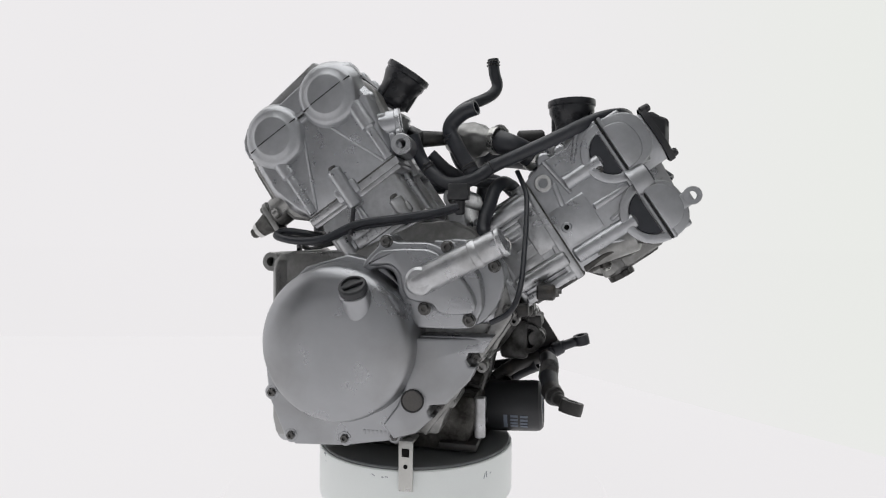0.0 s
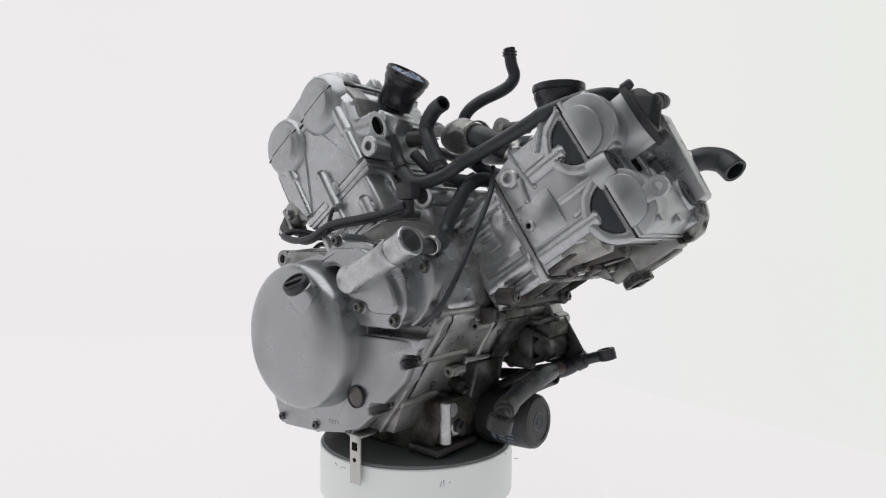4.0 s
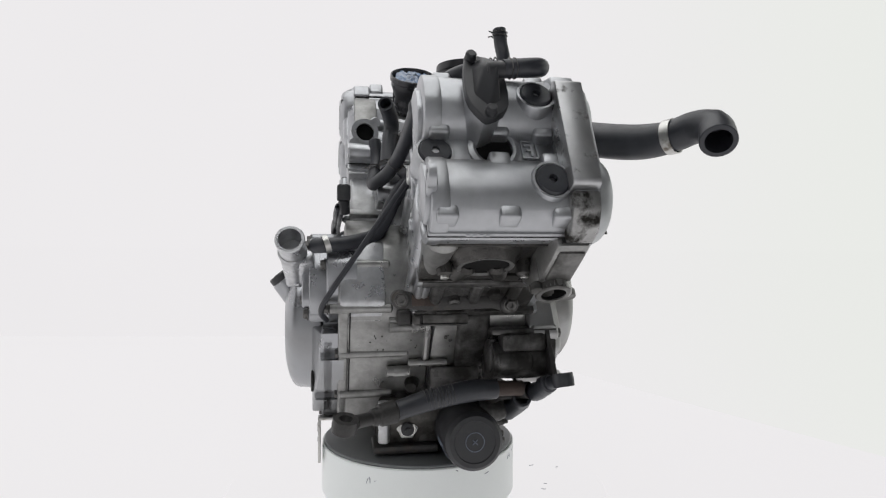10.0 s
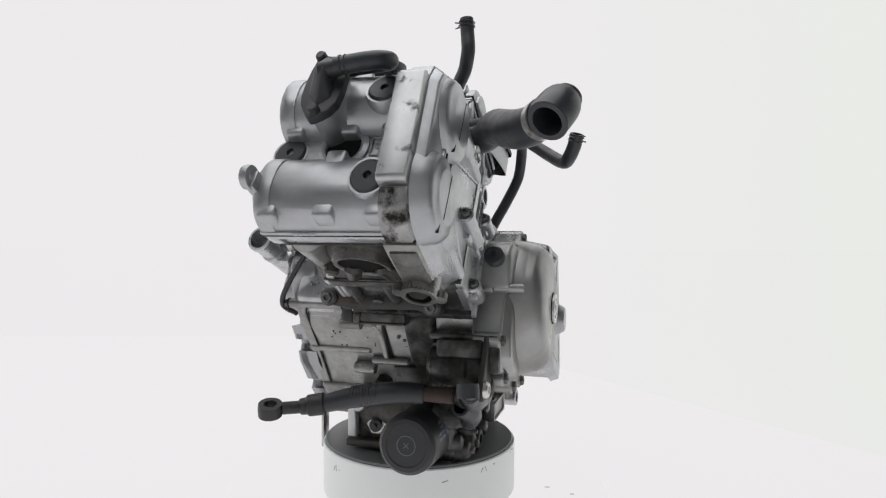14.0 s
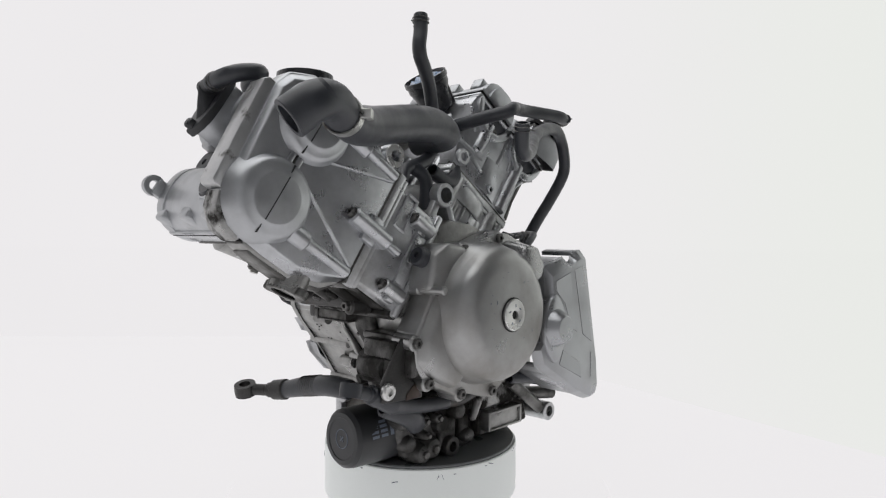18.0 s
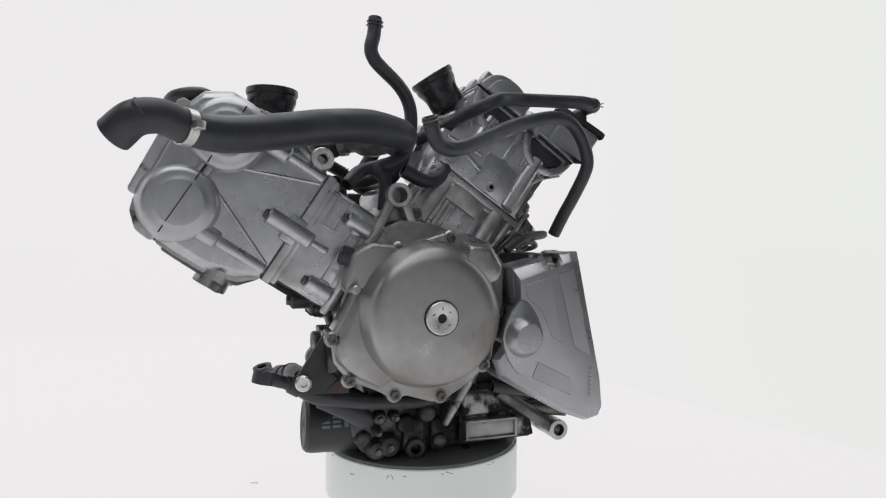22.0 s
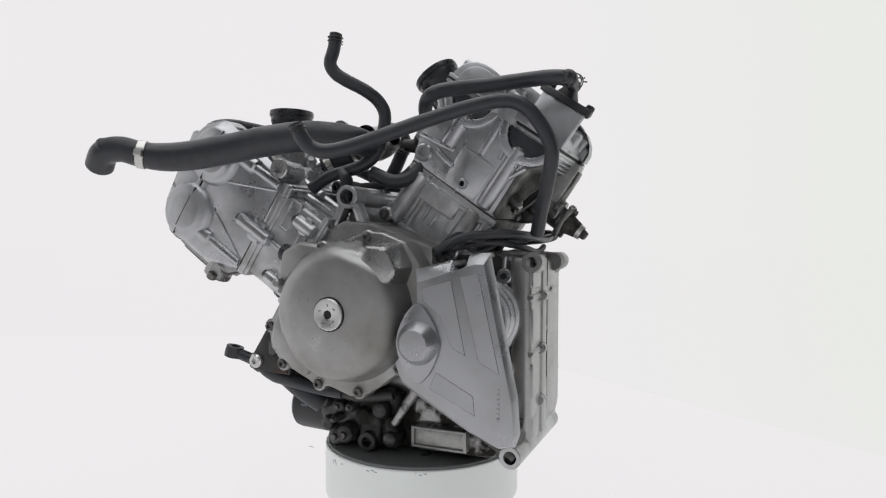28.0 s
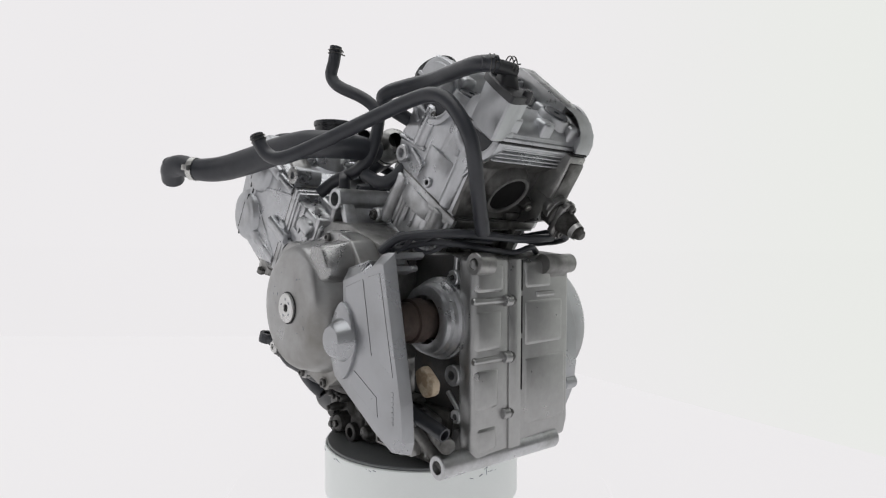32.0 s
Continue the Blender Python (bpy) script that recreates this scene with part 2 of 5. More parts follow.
def bolt(parent, p, d, size="m6", m=None):
    ob = new("bolt", BOLT[size])
    ob.parent = parent
    a = along(p, d)
    if m is not None:
        a = m @ a
    a = Matrix.LocRotScale(a.translation * MM, a.to_3x3().normalized().to_quaternion(), None)
    ob.matrix_local = a
    return ob


# ---- the studio ----
TABLE_Z = -0.075


def studio():
    # table top with its slanting far edge to one side
    b = bmesh.new()
    top = TABLE_Z / MM - 4
    edge = [(-2500, -1500), (1300, -1500), (1250, -770), (728, 140), (520, 510), (60, 1330), (-2500, 1330)]
    lo = [b.verts.new((x, y, top - 28)) for x, y in edge]
    hi = [b.verts.new((x, y, top)) for x, y in edge]
    b.faces.new(hi), b.faces.new(lo[::-1])
    for i in range(len(edge)):
        j = (i + 1) % len(edge)
        b.faces.new((lo[i], lo[j], hi[j], hi[i]))
    bmesh.ops.bevel(b, geom=list(b.edges), offset=5, segments=2, affect="EDGES")
    # the table's overexposed white is given to it as glow
    t = new("table_top", mesh_of(b, "table_top", GLOW_WHITE))
    tagged(t, "white table top under the turntable, its brightness added as glow", "table", kind="structure")

    # cloth sweep behind: floor, curve and wall in one bent sheet with thickness
    def sweep(name, material, x0, x1, far, floor, high, label):
        b = bmesh.new()
        prof = [(-2200, floor)]
        r = 900
        for k in range(13):
            a = radians(90 * k / 12)
            prof.append((far - r + r * math.sin(a), floor + r - r * math.cos(a)))
        prof.append((far, high))
        front = [[b.verts.new((x, y, z)) for x in (x0, x1)] for y, z in prof]
        for p, q in zip(front, front[1:]):
            b.faces.new((p[0], p[1], q[1], q[0]))
        bmesh.ops.solidify(b, geom=list(b.faces), thickness=8)
        ob = new(name, mesh_of(b, name, material, 60))
        tagged(ob, label, "backdrop", kind="structure")

    sweep("backdrop", CLOTH, -2600, 2600, 2300, -700, 2600, "seamless white backdrop cloth curving up from the floor, given an even glow")
    # side panels out of view, added as soft glowing light sources
    for name, x, mat, y0, y1 in (("glow_panel_left", -2600, CLOTH, -1000, 2300), ("glow_panel_right", 2600, GLOW_SIDE, 0, 2300)):
        b = bmesh.new()
        box(b, x - 20, x + 20, y0, y1, -760, 2620, 2)
        tagged(new(name, mesh_of(b, name, mat)), "unseen white side panel, added to glow as a light", "wall", kind="structure")
    # dim panels out of view, added to darken reflections from beside the camera
    for name, x, near in (("dim_panel_left", -2600, -1002), ("dim_panel_right", 2600, -2)):
        b = bmesh.new()
        box(b, x - 20, x + 20, -2200, near, -760, 2620, 2)
        tagged(new(name, mesh_of(b, name, DIM_PANEL)), "unseen grey panel beside the camera, added to dim the reflections", "wall", kind="structure")
    # panel behind the camera, out of view, added to bounce fill light
    b = bmesh.new()
    box(b, -2600, 2600, -2240, -2200, -760, 2620, 2)
    tagged(new("fill_panel_back", mesh_of(b, "fill_panel_back", FILL_PANEL)), "unseen light grey panel behind the camera, added as a fill reflector", "wall", kind="structure")
    # cover overhead, out of view, added to close off the light
    b = bmesh.new()
    box(b, -2640, 2640, -2240, 2320, 2620, 2660, 2)
    tagged(new("ceiling", mesh_of(b, "ceiling", DIM_PANEL)), "unseen dark grey cover overhead, added to close off the light", "ceiling", kind="structure")


studio()


def make_turntable():
    th = thing("turntable", "white acrylic turntable plate on the table", "turntable")
    b = bmesh.new()
    lathe(b, [(0, 0), (250, 0), (253, 3), (253, 11), (250, 14), (0, 14)], V(0, 0, TABLE_Z / MM - 4), V(0, 0, 1), 96)
    # the plate glows like the table, though it is no lamp
    part("plate", b, GLOW_WHITE, th)
    b = bmesh.new()
    rng = random.Random(4)
    for k in range(5):
        a, r = rng.uniform(0, 6.28), rng.uniform(165, 240)
        w = rng.uniform(1, 6)
        box(b, r - w, r + w, -0.6, 0.6, TABLE_Z / MM + 10.2, TABLE_Z / MM + 10.6, 0, m=Matrix.Rotation(a, 4, "Z"))
    part("scuff_marks", b, GREYTAG, th, "short dark scuff marks")["kind"] = "stuff"
    return th


def make_drum():
    th = thing("pedestal_drum", "white painted drum with a dark mat on top", "pedestal")
    z = TABLE_Z / MM + 10
    b = bmesh.new()
    lathe(b, [(0, z), (129, z), (129, -4.5), (128, -3.2), (126.5, -3.2), (126.5, -8), (0, -8)], V(0, 0, 0), V(0, 0, 1), 120)
    part("shell", b, DRUMWHITE, th)
    b = bmesh.new()
    lathe(b, [(0, -7.9), (126, -7.9), (126, -1), (125, 0), (0, 0)], V(0, 0, 0), V(0, 0, 1), 96)
    part("mat", b, MAT, th, "dark grey rubber mat")
    # chips, scratches and drips on the shell
    b = bmesh.new()
    rng = random.Random(11)
    for k in range(13):
        a = rng.uniform(0, 2 * math.pi)
        zz = -rng.uniform(5, 20)
        run = rng.randint(1, 4)
        for n in range(run):
            w, h = rng.uniform(0.5, 2.6), rng.uniform(0.2, 0.55)
            if rng.random() < 0.25:
                w, h = rng.uniform(0.2, 0.4), rng.uniform(1.5, 5)
            box(b, 128.75, 129.2, -w, w, zz - h, zz + h, 0, m=Matrix.Rotation(a, 4, "Z") @ Matrix.Rotation(rng.uniform(-0.5, 0.5), 4, "X"))
            a += rng.uniform(0.015, 0.05)
            zz += rng.uniform(-1.5, 1.5)
    part("paint_chips", b, GREYTAG, th, "dark chips in the paint")["kind"] = "stuff"
    return th


turntable = make_turntable()
drum = make_drum()

# ---- the engine: x forward, y to its left side, z up ----
engine = thing("motorcycle_engine", "used silver V-twin motorcycle engine with black hoses standing on a drum", "engine")
FRONT = Matrix(((0.5446, 0, 0.8387, 33.5), (0, 0.96, 0, 20), (-0.8387, 0, 0.5446, 183), (0, 0, 0, 1)))
REAR = Matrix(((-0.8192, 0, -0.5736, 34), (0, -0.96, 0, -5), (-0.5736, 0, 0.8192, 183), (0, 0, 0, 1)))


def loft(bm, a, y0, c, y1, bev, seg=2, m=None):
    """Two outlines in x and z at two depths, joined by slanting sides."""
    b = bmesh.new()
    n = len(a)
    p = [b.verts.new((x, y0, z)) for x, z in a]
    q = [b.verts.new((x, y1, z)) for x, z in c]
    b.faces.new(p), b.faces.new(q[::-1])
    for i in range(n):
        b.faces.new((p[i], q[i], q[(i + 1) % n], p[(i + 1) % n]))
    bmesh.ops.recalc_face_normals(b, faces=b.faces)
    bmesh.ops.bevel(b, geom=list(b.edges), offset=bev, segments=seg, profile=0.5, affect="EDGES", clamp_overlap=True)
    return put(bm, b, m)


def hull(bm, pts, bev, seg=2, m=None):
    """The smallest solid round a few points, its edges rounded."""
    b = bmesh.new()
    for q in pts:
        b.verts.new(q)
    bmesh.ops.convex_hull(b, input=b.verts)
    bmesh.ops.dissolve_limit(b, angle_limit=radians(2), verts=b.verts, edges=b.edges)
    bmesh.ops.recalc_face_normals(b, faces=b.faces)
    bmesh.ops.bevel(b, geom=list(b.edges), offset=bev, segments=seg, profile=0.5, affect="EDGES", clamp_overlap=True)
    return put(bm, b, m)


def make_crankcase():
    # the two halves, split down the middle
    prof = [(-150, 30), (-165, 42), (-165, 236), (-155, 247), (-76, 250), (-66, 247), (20, 284), (58, 288), (84, 276), (106, 258),
            (119, 236), (133, 192), (132, 178), (124, 160), (100, 130), (84, 106), (68, 80), (56, 56), (48, 34)]
    b = bmesh.new()
    prism(b, prof, -104, -5, 4)
    right = part("crankcase_half", b, CASE, engine, "oil-stained cast alloy crankcase half")
    b = bmesh.new()
    prism(b, prof[:5] + [(-48, 262), (-48, 34)], -4, 56, 4)
    prism(b, [(-60, 34), (-60, 258), (20, 284), (58, 288), (84, 276), (106, 258), (119, 236), (133, 192), (132, 178), (124, 160), (102, 130), (86, 106), (74, 80), (64, 56), (56, 30)], -4, 58, 4)
    prism(b, [(-60, 120), (-60, 256), (20, 284), (58, 288), (84, 276), (112, 250), (128, 196), (132, 178), (128, 160), (112, 126), (84, 104), (20, 94)], 54, 106, 4)
    left = part("crankcase_half", b, CASE, engine, "oil-stained cast alloy crankcase half")
    # ribs and bolt bosses along the front and rear
    for x, z in ((-165, 196), (-164, 131), (-162, 66)):
        b = bmesh.new()
        rod(b, V(x + 2, 14, z), V(x + 3, 52, z), 5, 4)
        rod(b, V(x - 4, 6, z), V(x - 4, 17, z), 6.5)
        part("bolt_boss", b, REARCASE, left)
        b = bmesh.new()
        rod(b, V(x + 3, -96, z + 4), V(x + 2.5, -60, z + 4), 4)
        part("rib", b, CASE, right)
    b = bmesh.new()
    box(b, -167, -140, 2, 64, 14, 246, 8, 4)
    part("rear_wall", b, REARCASE, left, "pale cast rear wall of the crankcase")
    b = bmesh.new()
    prism(b, [(-167, 40), (-162, 18), (-140, 18), (-140, 244), (-160, 244), (-167, 230)], -104, 0.5, 6, 4)
    part("rear_wall", b, REARCASE, right, "pale cast rear wall of the crankcase")
    b = bmesh.new()
    box(b, -169, -163, -13, 8, 24, 243, 2)
    part("seam_flange", b, REARCASE, left)
    for owner, y0, y1, z0, z1 in ((left, 14, 62, 204, 241), (left, 17, 62, 139, 188), (left, 22, 62, 74, 123), (left, 24, 60, 26, 58), (right, -70, -18, 206, 241), (right, -92, -18, 138, 196), (right, -98, -18, 44, 128)):
        b = bmesh.new()
        box(b, -168.4, -152, y0, y1, z0, z1, 7, 5)
        part("wall_pillow", b, REARCASE, owner)
    for y0, y1, z in ((8, 64, 197), (14, 63, 131), (-74, -40, 200)):
        b = bmesh.new()
        rod(b, V(-165.5, y0, z), V(-165.5, y1, z), 4.2, bev=1.5, seg=14)
        part("rib", b, REARCASE, left if y0 > 0 else right)
    for z0, z1 in ((90, 150), (156, 200), (206, 242)):
        b = bmesh.new()
        box(b, -169.3, -165, -13.9, -12.9, z0, z1, 0)
        part("seam_line", b, GASKET, left)
    for x, z in ((-169, 196), (-168, 131), (-166, 66)):
        bolt(left, V(x, 6, z), V(0, -1, 0))
    for x, y0, y1, z, r in ((-134, 30, 66, 222, 9), (-136, 30, 68, 112, 12), (-140, 40, 66, 66, 8)):
        b = bmesh.new()
        pipe(b, V(x, y0, z), V(x, y1, z), r, r * 0.45)
        part("tapped_boss", b, CAST, left)
    for p, q in (((-132, 58, 228), (-134, 58, 246)), ((-138, 58, 218), (-160, 57, 210)), ((-140, 58, 104), (-158, 57, 92)), ((-120, 58, 90), (-150, 58, 60))):
        b = bmesh.new()
        rod(b, V(*p), V(*q), 3.5, bev=1, seg=12)
        part("rib", b, CAST, left)
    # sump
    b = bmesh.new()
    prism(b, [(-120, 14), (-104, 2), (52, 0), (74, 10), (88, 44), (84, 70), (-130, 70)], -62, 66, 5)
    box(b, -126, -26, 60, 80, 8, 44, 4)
    part("sump", b, SUMP, engine, "dark mottled cast alloy sump")
    # rear lower mount tube and upper rear bosses
    b = bmesh.new()
    pipe(b, V(-158, -82, 18), V(-153.5, 104, 21), 13, 7.5)
    box(b, -164, -130, -76, 62, 18, 50, 5)
    part("rear_mount_tube", b, CAST, engine)
    b = bmesh.new()
    pipe(b, V(-167, 40, 238), V(-167, 64, 239), 12.5, 6.5)
    part("frame_boss", b, CASE, engine)
    b = bmesh.new()
    pipe(b, V(-168, -50, 236), V(-168, -103, 236), 12, 6)
    prism(b, [(-172, 224), (-150, 206), (-84, 222), (-80, 242), (-110, 252), (-168, 247)], -62, -99, 5)
    part("frame_boss", b, CASE, engine)
    b = bmesh.new()
    pipe(b, V(58, 20, 317), V(58, 101, 317), 14.5, 9.5)
    pipe(b, V(58, 30, 317), V(58, -66, 317), 14.5, 9.5)
    prism(b, [(46, 312), (54, 306), (38, 262), (26, 262)], 78, 96, 2)
    prism(b, [(62, 306), (71, 312), (94, 262), (84, 262)], 78, 96, 2)
    prism(b, [(50, 310), (66, 310), (74, 270), (42, 270)], -58, 76, 3)
    part("frame_boss", b, CAST, engine, "open tubular mount boss in the valley")
    return right, left


case_right, case_left = make_crankcase()


def make_clutch_cover():
    low = [(2, 33), (26, 46), (46, 64), (41, 66), (38.5, 72), (41, 78), (60, 79.5), (61, 81), (86, 107), (93, 122.5), (85, 123), (81.5, 130), (84, 137.5), (101, 138.5), (105, 146), (112, 157)]
    out = [(-160, 74), (-142, 33), (-126, 19), (-64, 22)] + low + [(28, 156), (26, 172), (8, 210), (-20, 238), (-60, 247), (-112, 232), (-150, 196), (-164, 150), (-164, 108)]
    b = bmesh.new()
    plate(b, out, -106, -132, 3)
    lathe(b, [(92, 0), (90.5, 10), (89, 20), (88.5, 28), (86, 34), (81.5, 38), (74, 41.5), (66, 43.8), (59, 45.6), (54, 46.4), (48, 46.8), (30, 47), (0, 47.1)], V(-63, -134, 147), V(0, -1, 0), 80)
    lathe(b, [(18, -30), (17, -6), (16.6, -1), (15.6, 0), (0, 0)], V(-33, -184, 209.5), V(0, -0.62, 0.785), 40)
    plate(b, [(22, 154), (109, 154.5)] + low[::-1][1:-1] + [(0, 38), (-12, 54), (4, 76), (13, 98), (18, 124)], -120, lambda x, z: -144.5 + 0.16 * max(0.0, x - 22), 3.2)
    body = part("clutch_cover", b, PAINT, engine, "smooth silver clutch cover with light scuffs")
    b = bmesh.new()
    lathe(b, [(0, -3), (14.4, -3), (14.4, 0.4), (15.6, 0.6), (16, 2), (15.6, 8), (14, 9.6), (12, 9.8), (11.4, 7.2), (0, 7)], V(-33, -184, 209.5), V(0, -0.62, 0.785), 40)
    box(b, -12.4, 12.4, -2.4, 2.4, 0, 4, 1.2, m=along(V(-33, -188, 214.6), V(0, -0.62, 0.785)) @ Matrix.Rotation(radians(34), 4, "Z"))
    part("oil_filler_cap", b, PLASTIC, body, "black plastic oil filler cap with a grip bar")
    b = bmesh.new()
    lathe(b, [(13.2, -2), (13.2, 1.0), (11.6, 1.0), (11.4, 0.4)], V(22, -144.4, 83), V(0, -1, 0), 32)
    part("sight_glass_ring", b, GASKET, body)
    b = bmesh.new()
    lathe(b, [(12, -2), (12, 0.3), (8, 0.5), (0, 0.6)], V(22, -144.4, 83), V(0, -1, 0), 32)
    part("sight_glass", b, GLASS, body, "brown oil sight glass")
    for x, z in ((-131, 30), (-63, 31), (-2, 38), (-156, 80)):
        c = bmesh.new()
        rod(c, V(x, -110, z), V(x, -132.6, z), 9.5, bev=2)
        part("bolt_boss", c, PAINT, body)
        bolt(body, V(x, -130.5, z), V(0, -1, 0))
    # the two front screws sit in pockets of the rim
    for x, z in ((48, 72), (90, 130)):
        c = bmesh.new()
        rod(c, V(x, -100, z), V(x, -112, z), 6.5, bev=1.5)
        part("bolt_boss", c, CASE, body)
        bolt(body, V(x, -111, z), V(0, -1, 0))
    # raised unreadable cast mark
    b = bmesh.new()
    for k in range(6):
        box(b, -40 + k * 5, -37 + k * 5, -132.5, -131.4, 38, 43, 0.2)
    part("cast_mark", b, PAINT, body)
    body.location.x = 0.004
    return body


clutch = make_clutch_cover()


def make_water_pump():
    out = [(-37, 233), (-34, 241), (-27, 249), (-19, 257), (-15, 266), (-7, 270), (1, 263), (10, 262), (36, 262), (49, 259), (57, 256), (64, 263), (72, 261), (84, 246), (96, 228), (101, 208),
           (101, 191), (97, 181), (91, 172), (83, 167), (34, 166), (26, 170), (19, 179), (12, 193), (6, 205), (4, 217), (0, 227), (-8, 231.5), (-19, 232), (-29, 229)]
    b = bmesh.new()
    plate(b, out, -104, -146, 3, 4, 3)
    inner = [(-30, 236), (-22, 246), (-12, 253), (10, 255), (37, 255), (48, 252), (59, 245), (76, 228), (86, 216), (93, 204), (95, 195), (93, 188), (87, 184), (62, 183), (52, 186), (46, 193), (30, 196),
             (19, 199), (14, 206), (11, 216), (7, 229), (-3, 236), (-20, 235)]
    plate(b, inner, -142, -154.5, 3.5, 4, 3)
    plate(b, [(40, 256), (56, 264), (72, 266), (92, 262), (114, 247), (123, 231), (122, 211), (116, 192), (102, 175), (89, 168), (60, 172)], -92, -126, 3, 4, 3)
    body = part("water_pump_cover", b, PAINT, engine, "silver water pump cover with an angled pipe")
    b = bmesh.new()
    lathe(b, [(0, -11), (9, -11), (13, -9), (15, -5), (15.5, 2), (15.5, 66)], V(35, -162, 220), V(92, -4, 45), 36)
    lathe(b, [(16.5, 0), (15.5, 12), (13, 15), (11.5, 15.6), (0, 15.8)], V(36, -160, 220.5), V(0, -1, 0), 36)
    lathe(b, [(15.5, 0), (16.6, 1), (16.8, 6), (15.6, 9)], V(93, -164.4, 248.4), V(92, -4, 45), 36)
    pipe(b, V(90, -164, 247), V(127, -166, 265), 15.2, 12.8, 36, lip=1.4)
    prism(b, [(24, 212), (44, 206), (100, 236), (92, 252)], -140, -160, 4)
    part("inlet_pipe", b, CAST, body, "short silver water pipe with an open end")
    for x, z, y in ((38, 189, -154), (87, 177, -148), (112, 236, -128), (62, 257, -147), (-8, 263, -147)):
        rodb = bmesh.new()
        rod(rodb, V(x, -112, z), V(x, y + 0.5, z), 8, bev=2)
        part("bolt_boss", rodb, PAINT, body)
        bolt(body, V(x, y + 1, z), V(0, -1, 0), "m8")
    # block behind the pump
    b = bmesh.new()
    prism(b, [(40, 180), (60, 262), (104, 262), (134, 196), (124, 168), (60, 168)], -60, -112, 5)
    part("pump_housing", b, CAST, body)
    body.location.x = 0.004
    return body


pump = make_water_pump()


def make_alternator_cover():
    out = [(69, 261), (93, 238), (116, 219), (124, 196), (142, 166), (145, 150), (142, 131), (126, 112), (92, 97), (73, 86), (60, 90), (29, 80), (10, 84), (-7, 94), (-32, 113),
           (-44, 126), (-52, 177), (-58, 190), (-59, 236), (-40, 262), (-10, 273), (10, 274), (50, 261)]
    b = bmesh.new()
    prism(b, out, 106, 139, 3, 3)
    lathe(b, [(84, 0), (81.5, 10), (78.5, 18), (77.5, 20), (76, 27), (72.5, 33), (66, 38.5), (60, 41), (52, 42.2), (20, 43), (0, 43)], V(34, 138, 181), V(0, 1, 0), 80)
    loft(b, [(8, 226), (-4, 266), (-36, 264), (-52, 236), (-44, 214), (-20, 200)], 130, [(6, 230), (-4, 258), (-30, 256), (-43, 234), (-38, 220), (-18, 212)], 172, 5, 3)
    loft(b, [(142, 164), (144, 134), (126, 115), (88, 98), (60, 120), (96, 214), (116, 214)], 132, [(132, 158), (134, 136), (120, 121), (90, 104), (64, 124), (94, 206), (108, 204)], 149, 4, 3)
    body = part("alternator_cover", b, WORN, engine, "round silver alternator cover with scuffs")
    b = bmesh.new()
    lathe(b, [(19.5, 0), (19.5, 1.2), (0, 1.4)], V(33, 180.8, 181.5), V(0, 1, 0), 40)
    part("plug_seal", b, GASKET, body)
    b = bmesh.new()
    lathe(b, [(18, 0), (18, 2.6), (17, 3.6), (6.5, 3.6), (5, 3.0), (5, -1.5), (0, -1.5)], V(33, 181.2, 181.5), V(0, 1, 0), 40)
    part("crank_plug", b, BRIGHT, body, "bright alloy plug with a hex recess")
    b = bmesh.new()
    lathe(b, [(4.9, 0.2), (0, 0.3)], V(33, 179.6, 181.5), V(0, 1, 0), 6)
    part("hex_recess", b, HOLE_SHADE, body)
    for x, z in ((69, 254), (8, 267), (111, 210), (142, 157), (124, 112), (73, 92), (19, 87), (-33, 119), (-51, 181)):
        c = bmesh.new()
        rod(c, V(x, 108, z), V(x, 139.6, z), 9, bev=2)
        part("bolt_boss", c, WORN, body)
        bolt(body, V(x, 137.5, z), V(0, 1, 0), "m8")
    return body


alternator = make_alternator_cover()
rng = random.Random(8)
b = bmesh.new()
for k in range(15):
    a, r = rng.uniform(0, 6.28), rng.uniform(24, 50)
    w = rng.uniform(0.3, 2.0)
    box(b, -w, w, -0.25, 0.25, 0, 0.28, 0, m=at(34 + r * math.cos(a), 180.75, 181 + r * math.sin(a)) @ Matrix.Rotation(rng.uniform(0, 6.28), 4, "Y") @ Matrix.Rotation(radians(-90), 4, "X"))
part("scuff_marks", b, GREYTAG, alternator, "short dark scuffs")["kind"] = "stuff"
b = bmesh.new()
for a in (0.4, 1.6, 2.5, 3.9, 5.2):
    box(b, -1.6, 1.6, -0.7, 0.7, 0, 0.4, 0, m=at(33 + 10.5 * math.cos(a), 184.7, 181.5 + 10.5 * math.sin(a)) @ Matrix.Rotation(a, 4, "Y") @ Matrix.Rotation(radians(-90), 4, "X"))
part("plug_marks", b, GREYTAG, alternator, "worn stamped marks")["kind"] = "stuff"


